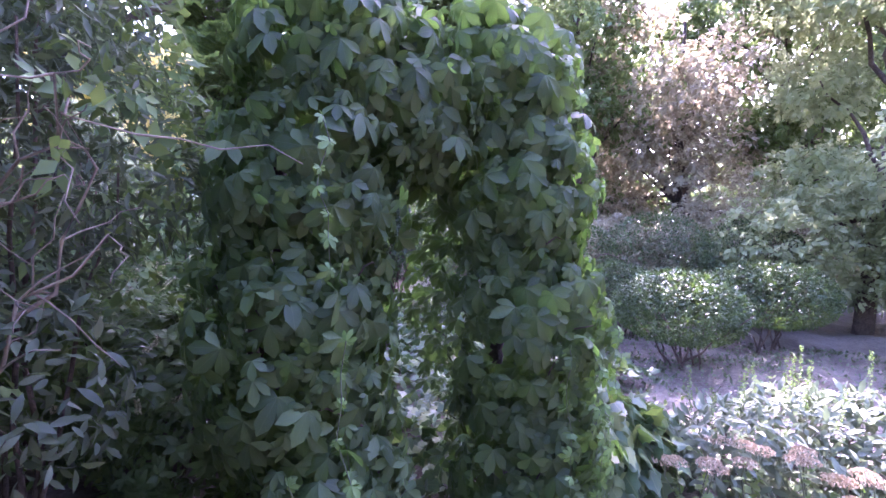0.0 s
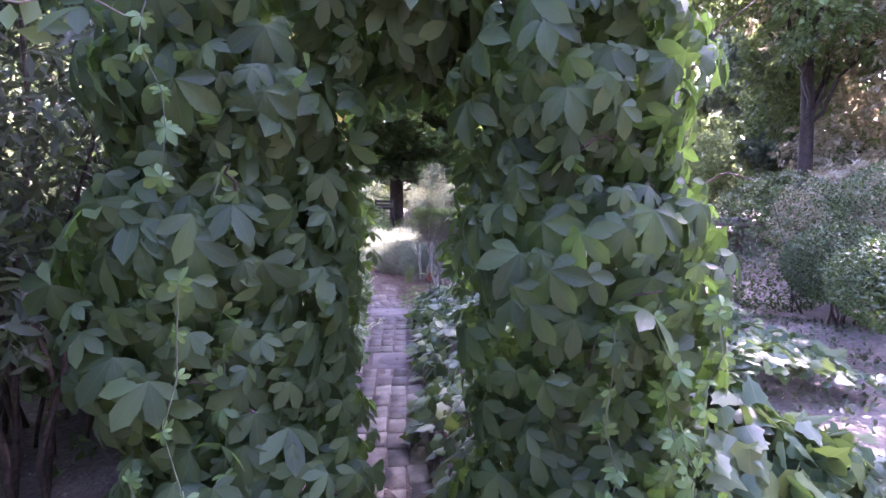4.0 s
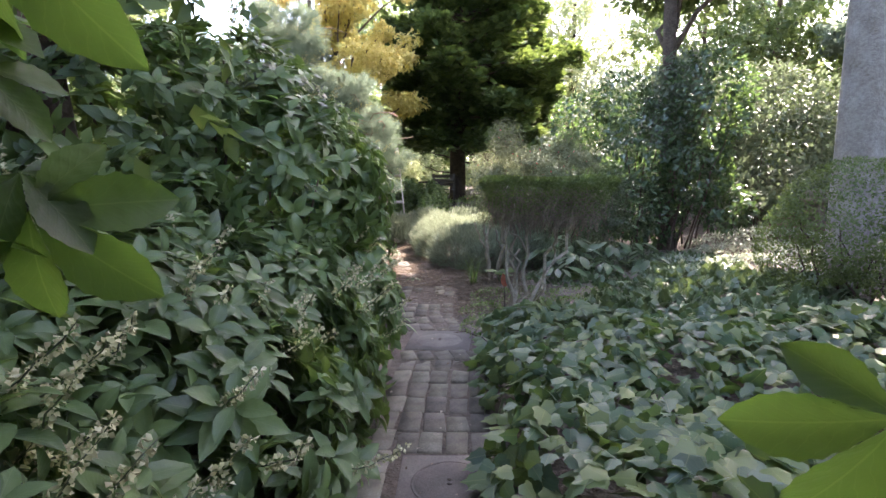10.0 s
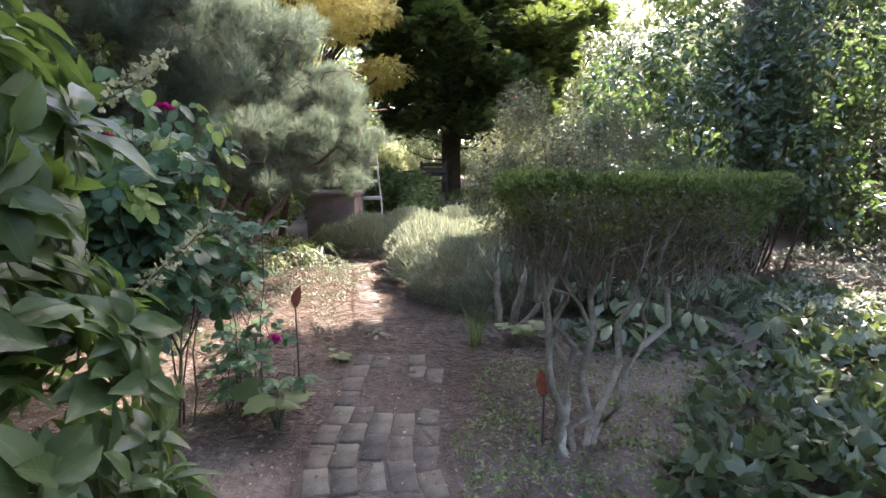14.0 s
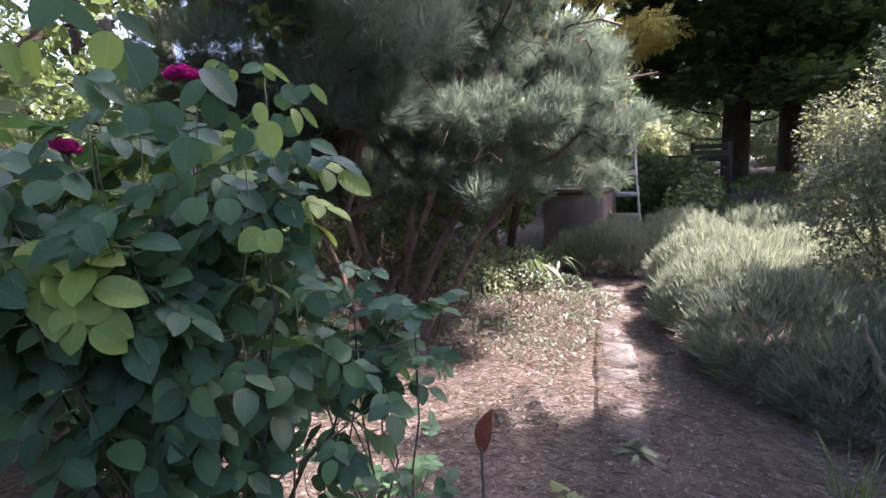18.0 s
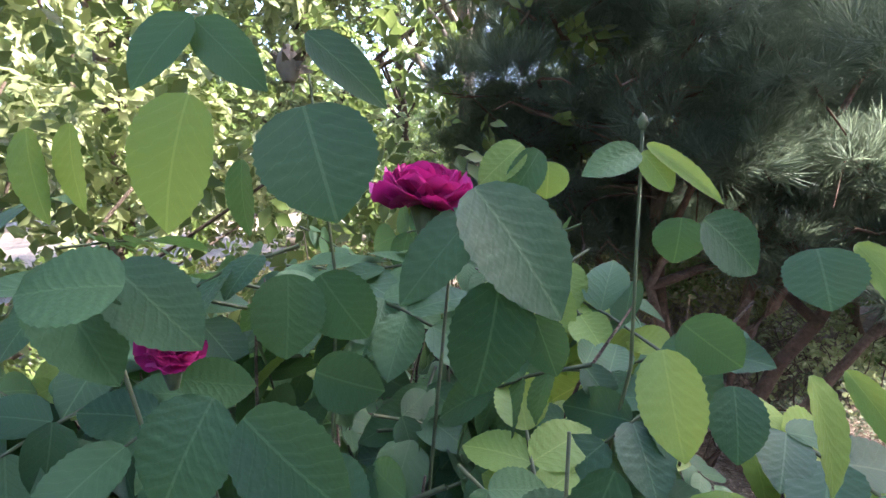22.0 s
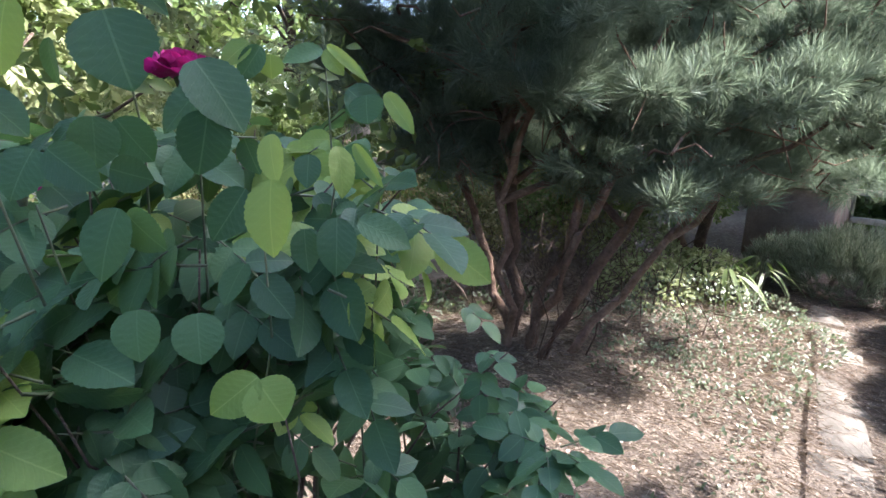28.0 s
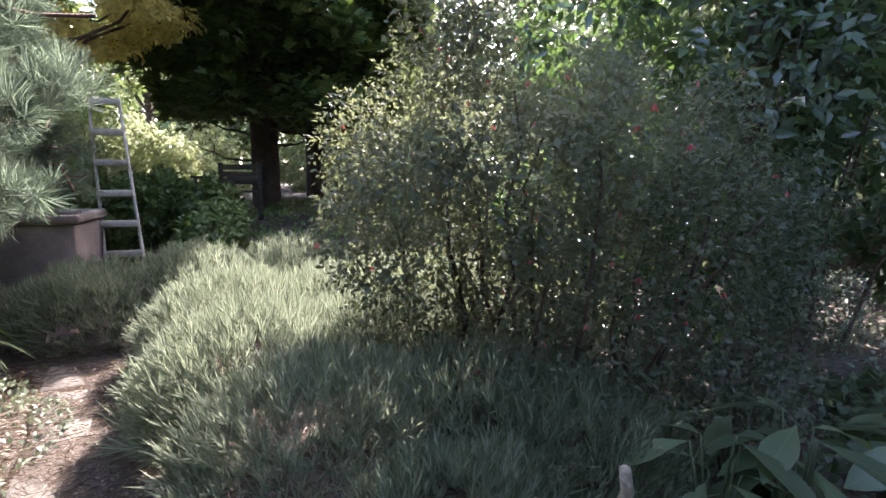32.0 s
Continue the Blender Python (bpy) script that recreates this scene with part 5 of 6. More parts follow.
# ---- fine-leaved shrub behind the lavender ----
rngf = rng_of(71)
fu, frng, fp_, fo_ = shrub("fuchsia_bush", 1.25, 6.0, 71, np.concatenate([blobs_in(rngf, 60, (1.15, 5.95, 1.1), (0.52, 0.42, 0.48), 0.3), [(1.1, 5.6, 0.6, 0.5, 0.4, 0.4), (1.6, 5.5, 0.55, 0.5, 0.4, 0.4), (1.85, 5.6, 0.95, 0.4, 0.4, 0.35), (2.1, 5.5, 0.7, 0.45, 0.4, 0.35), (2.0, 5.9, 1.25, 0.4, 0.4, 0.35), (0.85, 5.5, 0.42, 0.4, 0.3, 0.3), (0.95, 5.75, 1.2, 0.36, 0.34, 0.36), (0.8, 5.95, 1.45, 0.3, 0.3, 0.3), (1.3, 5.35, 0.4, 0.42, 0.3, 0.32), (1.75, 5.35, 0.4, 0.42, 0.32, 0.34), (1.2, 5.5, 0.95, 0.42, 0.32, 0.3), (1.65, 5.45, 0.95, 0.4, 0.3, 0.3), (0.55, 6.2, 0.7, 0.34, 0.34, 0.34), (2.2, 5.6, 1.1, 0.4, 0.34, 0.34)]]).tolist(),
      66000, SMALL, FUCHSIA, 0.033, "airy fine-leaved shrub with small hanging pink flowers", "shrub", 0.2, 0.9, 40, shell=0.1)
pk = frng.choice(len(fp_), 110, replace=False)
for q in fp_[pk]:
    hang("flower", scattered(diamond(0.35, 0.6, 0.3), np.repeat(q[None], 4, 0), turns(frng.normal(0, 0.3, (4, 3)) + [0, 0, -1], frng.normal(size=(4, 3)), np.full(4, 0.03))), PINKFLOWER, fu)


# ---- big-leaved plants ----
def rosette(x, y, z, seed, n, size, shape, material, label, name="broad_leaved_plant", stalk=0.2, category="plant", group="", up=0.55):
    rng = rng_of(seed)
    t = thing(name, x, y, float(ground_z(x, y)), label, category, group)
    g = float(ground_z(x, y))
    ps, ms = [], []
    for k in range(n):
        a = k * 2.4 + rng.normal(0, 0.2)
        way = np.array([math.cos(a), math.sin(a), up + rng.normal(0, 0.15)])
        e = np.array([x, y, g + z * rng.uniform(0.6, 1.0)]) + unit(way) * stalk * rng.uniform(0.3, 1)
        hang("leaf_stalk", tube(bend((x, y, g - 0.02), e, 0.03, 5), [0.006, 0.003], 5), STEM, t)
        ps.append(e)
        ms.append(turns((way * [1, 1, 0.1] + [0, 0, -0.15])[None], np.array([[0, 0, 1.0]]) + rng.normal(0, 0.2, (1, 3)), [size * rng.uniform(0.7, 1.15)])[0])
    leaves_apart("leaf", shape, material, ps, ms, t)


for k, (x, y, z) in enumerate(((1.15, 4.0, 0.24), (1.45, 4.2, 0.42), (1.05, 5.05, 0.3), (1.35, 4.7, 0.35), (1.8, 4.3, 0.3), (2.2, 3.9, 0.3), (1.55, 5.1, 0.4), (2.4, 4.6, 0.35), (1.2, 4.85, 0.5), (1.5, 4.8, 0.55), (1.3, 4.5, 0.4), (2.3, 4.9, 0.4), (2.0, 4.75, 0.45))):
    rosette(x, y, z, 80 + k, 13, 0.25, WHORL, BIGLEAF, "evergreen plant with whorls of long leathery leaves", "whorled_plant", 0.11, "plant", "plants under the clipped bush", 0.2)
rosette(0.5, 4.08, 0.16, 91, 11, 0.13, IVYLEAF, WEED, "broad-lobed green mallow beside the stump", "mallow_plant", 0.12, "plant", "mallow plants")
rosette(-0.88, 2.85, 0.22, 92, 9, 0.14, IVYLEAF, WEED, "broad-lobed green mallow under the rose", "mallow_plant", 0.12, "plant", "mallow plants")
rosette(-0.78, 3.8, 0.06, 93, 7, 0.08, IVYLEAF, WEED, "small low lobed seedling on bare soil", "seedling", 0.05, "plant", "seedlings")
rosette(-0.6, 4.3, 0.04, 94, 7, 0.13, LONGLEAF, BIGLEAF, "small low weed on bare soil", "seedling", 0.03, "plant", "seedlings")


def grass_tuft(x, y, seed, n, length, label, material=None):
    rng = rng_of(seed)
    t = thing("grass_tuft", x, y, float(ground_z(x, y)), label, "grass", "grass tufts")
    g = float(ground_z(x, y))
    for k in range(n):
        a = rng.random() * 6.283
        e = np.array([x + math.cos(a) * length * rng.uniform(0.2, 0.7), y + math.sin(a) * length * rng.uniform(0.2, 0.7), g + length * rng.uniform(0.35, 0.9)])
        line = bend((x + rng.normal(0, 0.02), y + rng.normal(0, 0.02), g - 0.01), e, length * 0.18, 6)
        w = np.array([-math.sin(a), math.cos(a), 0]) * 0.004
        r = np.linspace(1, 0.1, 6)[:, None]
        v = np.concatenate([line - w * r, line + w * r])
        f = np.array([(i, i + 6, i + 7) for i in range(5)] + [(i, i + 7, i + 1) for i in range(5)])
        hang("blade", (v, f, np.zeros((12, 2))), material or WEED, t)


grass_tuft(0.16, 4.1, 95, 44, 0.46, "loose tuft of long arching grass by the path")


for k, (x, y) in enumerate(((-2.0, 7.0), (-2.25, 7.25), (-1.85, 7.35))):
    rosette(x, y, 0.35, 96 + k, 16, 0.34, STRAP, WEED, "clump of arching strap leaves by the path's bend", "strap_leaved_plant", 0.12, "plant", "strap-leaved plants", 0.9)

# ---- low growth ----
def low_growth(name, x, y, seed, blobs, n, size, material, label, shape=None, kind=""):
    rng = rng_of(seed)
    t = thing(name, x, y, float(ground_z(x, y)), label, "ground cover", "ground cover")
    p, out = cloud(rng, n, blobs, 0.8, True)
    ok = p[:, 2] > ground_z(p[:, 0], p[:, 1]) + 0.01
    p, out = p[ok], out[ok]
    axis, face = leafy(rng, out, -0.1, 0.7)
    m = turns(axis, face, rng.uniform(size * 0.6, size * 1.3, len(p)))
    order = np.argsort(np.hypot(p[:, 0] + 0.4, p[:, 1] - 3.0))
    leaves_apart("leaf", shape or LEAF4, material, p[order[:45]], m[order[:45]], t)
    hang("foliage", scattered(shape or LEAF4, p[order[45:]], m[order[45:]]), material, t, kind="stuff")


low_growth("ground_cover", -1.9, 6.3, 101, [(-1.7, 6.2, 0.0, 0.5, 0.6, 0.2), (-2.1, 6.6, 0.02, 0.6, 0.6, 0.3), (-1.75, 6.9, 0.0, 0.4, 0.4, 0.2), (-2.2, 5.9, 0, 0.5, 0.4, 0.22), (-1.35, 5.3, 0, 0.3, 0.4, 0.07), (-1.45, 5.8, 0, 0.4, 0.45, 0.14), (-1.35, 6.5, 0, 0.3, 0.5, 0.14), (-1.9, 5.4, 0, 0.4, 0.4, 0.12), (-1.25, 4.6, 0, 0.35, 0.5, 0.03)], 5200, 0.029, GREYLEAF, "sunlit low variegated ground cover under the pine")
low_growth("ground_cover", 2.4, 2.7, 102, [(1.35, 2.35, 0.0, 0.5, 0.32, 0.2), (1.9, 2.4, 0.0, 0.6, 0.5, 0.25), (2.6, 2.7, 0.0, 0.8, 0.6, 0.3), (3.3, 3.2, 0.0, 0.7, 0.6, 0.3), (2.5, 2.0, 0, 0.8, 0.4, 0.3), (2.6, 3.5, 0, 0.7, 0.5, 0.28)], 3000, 0.09, BIGLEAF, "low bed of lobed green leaves behind the ivy", IVYLEAF)
# added weeds: their dark leaves stand in for shade on the soil here
low_growth("ground_cover", 4.2, -1.2, 112, [(3.0, -2.0, 0, 0.9, 0.6, 0.14), (4.4, -1.6, 0, 1.2, 0.9, 0.16), (6.0, -1.8, 0, 1.2, 0.9, 0.16), (5.2, -0.2, 0, 1.4, 0.9, 0.16), (3.4, -0.8, 0, 0.9, 0.8, 0.16), (4.0, 0.6, 0, 1.0, 0.7, 0.14)], 4500, 0.05, NARROW, "thin dark weeds added to dim the soil under the box bushes")
low_growth("ground_cover", 4.2, 5.2, 103, [(2.9, 4.6, 0.0, 0.6, 0.6, 0.25), (3.8, 4.6, 0.0, 0.9, 0.6, 0.28), (4.4, 5.6, 0.0, 1.2, 0.9, 0.3), (5.6, 5.2, 0.0, 1.0, 0.9, 0.3), (5.2, 6.8, 0, 1.4, 0.8, 0.4)], 7500, 0.05, SILVER, "sunlit silvery ground cover")
low_growth("ground_cover", 0.55, 2.25, 104, [(0.35, 2.2, 0.0, 0.35, 0.4, 0.1), (0.6, 1.95, 0.0, 0.3, 0.2, 0.14), (1.0, 2.5, 0, 0.5, 0.3, 0.1), (0.25, 2.7, 0, 0.25, 0.35, 0.08), (0.4, 3.3, 0, 0.3, 0.5, 0.08), (1.1, 2.9, 0, 0.5, 0.4, 0.09), (1.3, 3.4, 0, 0.45, 0.4, 0.08), (0.8, 3.5, 0, 0.4, 0.4, 0.06)], 4600, 0.026, WEED, "thin yellowish moss and low weeds on soil")
low_growth("ground_cover", 0.6, 9.8, 107, [(0.0, 9.4, 0.1, 0.9, 0.5, 0.35), (1.3, 9.0, 0.1, 0.9, 0.7, 0.4), (0.6, 10.4, 0.25, 1.3, 0.7, 0.3), (-0.8, 10.8, 0.3, 1.0, 0.6, 0.3), (1.8, 11.4, 0.4, 1.2, 0.9, 0.3), (0.3, 11.8, 0.5, 1.2, 0.6, 0.2), (0.9, 12.8, 0.55, 1.4, 0.7, 0.25), (-0.6, 12.2, 0.5, 0.8, 0.6, 0.2), (2.2, 10.2, 0.25, 0.9, 0.8, 0.4)], 10000, 0.08, WEED, "sunlit grassy growth before the conifers", LONGLEAF)
low_growth("ground_cover", -5.0, 5.4, 105, [(-4.0, 7.2, 0.15, 0.9, 0.6, 0.9), (-4.7, 6.3, 0.15, 0.75, 0.6, 0.95), (-5.1, 5.3, 0.15, 0.75, 0.7, 0.92), (-5.5, 4.3, 0.15, 0.75, 0.8, 0.9), (-5.8, 3.2, 0.15, 0.7, 0.8, 0.8)], 14000, 0.05, OLIVE, "brownish yellow-green low hedge behind the pine")
low_growth("ground_cover", -3.6, 4.7, 114, [(-3.2, 4.2, 0, 0.7, 0.5, 0.12), (-3.9, 4.9, 0, 0.7, 0.6, 0.14), (-3.4, 5.6, 0, 0.6, 0.5, 0.12), (-2.4, 4.2, 0, 0.5, 0.4, 0.06)], 2600, 0.05, NARROW, "dull low weeds on the shaded soil under the pine")

low_growth("ground_cover", 1.9, 3.9, 108, [(1.6, 2.9, 0.0, 0.45, 0.4, 0.16), (1.9, 3.3, 0.0, 0.5, 0.4, 0.2), (2.9, 4.2, 0, 0.8, 0.6, 0.22), (1.5, 4.3, 0, 0.7, 0.6, 0.12), (3.2, 5.2, 0, 0.8, 0.6, 0.2)], 3000, 0.07, BIGLEAF, "uneven low green weeds on shaded soil", IVYLEAF)
low_growth("ground_cover", 2.2, 5.6, 113, [(1.9, 5.3, 0, 0.6, 0.5, 0.2), (2.5, 5.8, 0, 0.6, 0.5, 0.22), (2.2, 6.6, 0, 0.7, 0.6, 0.22), (1.9, 7.6, 0, 0.8, 0.7, 0.25)], 2600, 0.06, GREYLEAF, "grey-green low cover round the fine-leaved shrub")
low_growth("ground_cover", -2.3, 7.0, 109, [(-2.5, 6.6, 0.05, 0.4, 0.4, 0.35), (-2.2, 7.1, 0.05, 0.35, 0.35, 0.4), (-2.9, 7.2, 0.1, 0.5, 0.4, 0.5)], 2600, 0.05, LIMELEAF, "sunlit yellow-green leafy weeds behind the pine stems")


def dead_brush(x, y, seed, n, w, h, label):
    rng = rng_of(seed)
    t = thing("dead_brush", x, y, 0, label, "brush")
    for k in range(n):
        s = np.array([x + rng.normal(0, w), y + rng.normal(0, w), 0.02])
        e = s + [rng.normal(0, 0.35), rng.normal(0, 0.35), h * rng.uniform(0.3, 1)]
        hang("twig", tube(bend(s, e, 0.08, 6, rng, 0.05), [0.006, 0.002], 4), BARK, t)


dead_brush(-2.9, 5.9, 110, 90, 0.5, 0.8, "tangle of dry brown twigs under the pine")

rngl = rng_of(106)


def build_litter():
    t = thing("leaf_litter", 0, 0, 0, "dry brown fallen leaves and needles scattered on soil", "litter", kind="stuff")
    n = 70000
    x, y = rngl.uniform(-5, 4.5, n), rngl.uniform(-6, 9, n)
    near = rngl.random(n) < 0.4
    x, y = np.where(near, rngl.uniform(-3, 1.2, n), x), np.where(near, rngl.uniform(2.4, 7.5, n), y)
    z = soil_z(x, y) + 0.004 + 0.012 * rngl.random(n)
    on = np.abs(x - np.array([lane_x(v) for v in y])) < 0.36
    z[on] = np.where(y[on] < 3.8, 0.028, 0.02)
    keep = ~on | (rngl.random(n) < np.where(y < 3.9, 0.12, 0.7))
    p = np.stack([x, y, z], -1)[keep]
    k = len(p)
    flat = rngl.normal(0, 0.25, (k, 3)) + [0, 0, 1]
    hang("leaves", scattered(diamond(0.55, 0.4, 0.3), p, turns(rngl.normal(size=(k, 3)) * [1, 1, 0.15], flat, 0.009 + 0.024 * rngl.random(k) ** 2)), LITTER, t, kind="stuff")
    m = 100000
    nx, ny = rngl.uniform(-4, 0.8, m), rngl.uniform(2.6, 8, m)
    lane = np.abs(nx - np.array([lane_x(v) for v in ny])) < 0.36
    clear = ~lane | (rngl.random(m) < np.where(ny < 3.9, 0.1, 0.5))
    nx, ny = nx[clear], ny[clear]
    m = len(nx)
    q = np.stack([nx, ny, np.maximum(soil_z(nx, ny), 0.015) + 0.006 + 0.006 * rngl.random(m)], -1)
    hang("needles", scattered(SLIM_NEEDLE, q, turns(rngl.normal(size=(m, 3)) * [1, 1, 0.1], np.tile([0, 0, 1.0], (m, 1)), rngl.uniform(0.06, 0.12, m))), LITTER, t, kind="stuff")


build_litter()

# ---- planter, ladder, bench ----
def build_planter():
    t = thing("planter", -2.0, 8.95, 0.05, "large square terracotta planter of bare clay", "planter")
    hang("body", merged([box_shape(-2.45, -1.65, 8.75, 9.5, 0.05, 0.84, 0.02)]), TERRA, t)
    for a, b, c, d in ((-2.48, -1.62, 8.72, 8.8), (-2.48, -1.62, 9.45, 9.53), (-2.48, -2.4, 8.8, 9.45), (-1.7, -1.62, 8.8, 9.45)):
        hang("rim", box_shape(a, b, c, d, 0.841, 0.92, 0.012), TERRA, t)
    hang("soil", box_shape(-2.39, -1.71, 8.81, 9.44, 0.8415, 0.87, 0.01), SOIL, t)


build_planter()


def build_ladder():
    t = thing("step_ladder", -1.44, 9.35, 0.1, "weathered pale wooden ladder standing by the planter", "ladder")
    a, b = np.array([-1.44, 9.35, 0.1]), np.array([-1.58, 9.6, 1.98])
    side = np.array([0.17, 0, 0.0])
    for s in (-1, 1):
        hang("rail", tube([a + side * s, b + side * s * 0.75], [0.017, 0.014], 4), PALEWOOD, t)
    for k in range(7):
        u = 0.05 + k * 0.155
        c = a + (b - a) * u
        hw = 0.175 * (1 - 0.25 * u)
        hang("rung", box_shape(c[0] - hw, c[0] + hw, c[1] - 0.05, c[1] + 0.03, c[2] - 0.03, c[2] + 0.03, 0.004), PALEWOOD, t)


build_ladder()


def build_bench(x, y, turn, mat_, label, w=1.3):
    t = thing("garden_bench", x, y, float(ground_z(x, y)), label, "bench", "benches")
    t.rotation_euler = (0, 0, radians(turn))
    def bit(name, *b):
        ob = new(name, mesh_of(name, box_shape(*b, 0.006), mat_))
        ob.parent = t
    for sx_ in (-w / 2, w / 2 - 0.06):
        bit("leg", sx_, sx_ + 0.06, 0, 0.06, -0.05, 0.6)
        bit("leg", sx_, sx_ + 0.06, 0.42, 0.48, -0.05, 0.85)
        bit("armrest", sx_ - 0.005, sx_ + 0.065, -0.03, 0.42, 0.6, 0.64)
    for k in range(4):
        bit("seat_slat", -w / 2, w / 2, 0.02 + k * 0.1, 0.1 + k * 0.1, 0.41, 0.435)
    for k in range(3):
        bit("back_slat", -w / 2 + 0.06, w / 2 - 0.06, 0.435, 0.455, 0.52 + k * 0.11, 0.6 + k * 0.11)


build_bench(-0.95, 12.2, -60, DARKWOOD, "dark wooden garden bench in shade by the conifer")


def build_timber_stand():
    t = thing("timber_stand", 7.4, 7.6, 0.0, "rough timber plank stand with stacked logs", "timber stand")
    hang("plank", box_shape(6.2, 8.8, 7.3, 7.9, 0.78, 0.86, 0.01), TWIG, t)
    for px in (6.35, 8.55):
        hang("post", box_shape(px, px + 0.14, 7.4, 7.8, -0.05, 0.78, 0.01), TWIG, t)
    rng = rng_of(120)
    for k in range(9):
        lx = 6.4 + k * 0.26
        hang("log", tube([(lx, 7.32, 0.93), (lx + 0.02, 7.88, 0.93)], [0.07, 0.065], 9, 0.15, rng), GREYTRUNK, t)
    hang("low_wall", box_shape(6.0, 9.2, 8.2, 8.4, -0.05, 0.55, 0.02), PINEBARK, t)


build_timber_stand()

# ---- trees beyond ----
conifer("conifer", -0.18, 13.1, 131, 13.0, 1.75, 3.4, 130, 0.21, "tall dark conifer with a bare lower trunk")
conifer("conifer", 0.75, 14.4, 132, 9.0, 2.1, 2.3, 70, 0.17, "second dark conifer standing behind the first")
tree("yellow_tree", -2.75, 10.4, 133, 6.2, 1.9, 1.95, 9500, YELLOW, 0.17, "slender tree with pale yellow autumn leaves", None, 0.09, 64, "", 0.4, 0.5, lobe=0.2)
shrub("variegated_bush", -0.55, 9.6, 134, [(-0.75, 9.6, 0.55, 0.32, 0.3, 0.34), (-0.6, 9.8, 0.75, 0.26, 0.26, 0.28)], 1300, LEAF4, WEED, 0.07, "small pale variegated bush in sun", "shrub", 0.3, 0.6, 6)
shrub("camellia_bush", 3.0, 6.7, 135, blobs_in(rng_of(135), 20, (3.0, 6.7, 1.5), (0.65, 0.5, 0.65), 0.52).tolist(), 11500, diamond(0.48, 0.42, 0.25), GLOSSY, 0.11, "large dark glossy evergreen bush", "shrub", 0.3, 0.7, 12)
shrub("evergreen_bush", 5.6, 8.6, 136, blobs_in(rng_of(136), 14, (5.5, 9.2, 1.7), (1.1, 0.8, 0.7), 0.85).tolist(), 15000, diamond(0.5, 0.42, 0.2), GREYLEAF, 0.12, "tall loose evergreen bush with sunlit shiny leaves", "shrub", 0.3, 0.8, 12)
shrub("box_bush", 3.8, 2.9, 137, [(3.75, 2.9, 0.85, 0.7, 0.6, 0.6), (4.1, 2.6, 0.6, 0.6, 0.5, 0.5), (3.35, 3.0, 0.6, 0.42, 0.42, 0.45)], 16000, SMALL, HEDGE, 0.036, "rounded dark bush on dark stems before the pine trunk", "shrub", 0.1, 0.8, 8, shell=0.85)
# added shade caster: its crown stays out of view above arch, shrubs and ivy
tree("tall_tree", -1.75, 0.3, 139, 10.0, 3.6, 2.7, 5200, TREELEAF, 0.36, "tall tree added among the shrubs to shade the arch and ivy", None, 0.13, 16, "", 0.5)
# made-up tree whose high crown blocks the sun from the rose and nearby ground
tree("tall_tree", 3.5, 6.8, 152, 11.5, 4.8, 2.5, 13000, TREELEAF, 0.34, "tall tree added behind the camellia to shade the rose", None, 0.12, 24, "", 0.3)
shrub("loose_evergreen", 3.75, 7.35, 153, [(3.35, 6.3, 2.2, 0.5, 0.4, 0.5), (3.5, 6.35, 2.75, 0.55, 0.4, 0.5), (3.6, 7.2, 2.5, 0.6, 0.55, 0.6), (3.9, 7.4, 2.9, 0.6, 0.6, 0.5), (4.6, 7.6, 2.3, 0.7, 0.6, 0.7), (4.5, 7.2, 2.7, 0.6, 0.6, 0.5), (4.2, 7.2, 1.9, 0.6, 0.6, 0.6)], 4800, diamond(0.5, 0.42, 0.25), GREYLEAF, 0.12, "tall loose evergreen with greyish green leaves", "shrub", 0.5, 0.8, 10, shell=0.3)
tree("tall_tree", 8.3, 5.4, 151, 10.5, 4.4, 2.7, 5200, TREELEAF, 0.3, "tall green tree in half shade beyond the bushes", None, 0.13, 18, "", 0.3)
tree("pine_tree", 4.6, 4.05, 138, 12.5, 7.2, 3.2, 9000, NEEDLE, 0.42, "tall old pine with a straight pale trunk", GREYTRUNK, 0.24, 14, "", 0.15, 0.6)

tree("pine_tree", 12.0, 11.5, 154, 10.0, 2.0, 3.4, 9000, NEEDLE, 0.4, "tall dark pine with spreading limbs behind the evergreens", BARK, 0.2, 22, "", 0.15, 0.4, lobe=0.34)

# ---- beds before the arch ----
def sedum_plant(x, y, seed, h):
    rng = rng_of(seed)
    t = thing("sedum", x, y, 0, "fleshy plant with flat dusty-pink flower heads", "sedum", "sedums")
    for k in range(4):
        cx, cy, cz = x + rng.normal(0, 0.07), y + rng.normal(0, 0.07), h + rng.normal(0, 0.03)
        hang("stem", tube(bend((x, y, -0.02), (cx, cy, cz), 0.02, 5, rng, 0.01), [0.006, 0.004], 5), STEM, t)
        n = 190
        r, a = np.sqrt(rng.random(n)) * 0.07, rng.random(n) * 6.283
        p = np.stack([cx + r * np.cos(a), cy + r * np.sin(a), cz + 0.025 * (1 - (r / 0.07) ** 2) + 0.006 * rng.random(n)], -1)
        hang("flower_head", scattered(diamond(0.9, 0.5, 0.4), p, turns(rng.normal(0, 0.5, (n, 3)) + [0, 0, 1], rng.normal(size=(n, 3)), rng.uniform(0.01, 0.018, n))), SEDUM, t, "dusty pink flower head")
        m = 16
        u = rng.uniform(0.15, 0.85, m)[:, None]
        q = np.array([x, y, 0]) * (1 - u) + np.array([cx, cy, cz]) * u
        hang("leaves", scattered(OVAL, q, turns(rng.normal(size=(m, 3)) * [1, 1, 0.4], rng.normal(0, 0.3, (m, 3)) + [0, 0, 1], rng.uniform(0.04, 0.07, m))), WEED, t, kind="stuff")


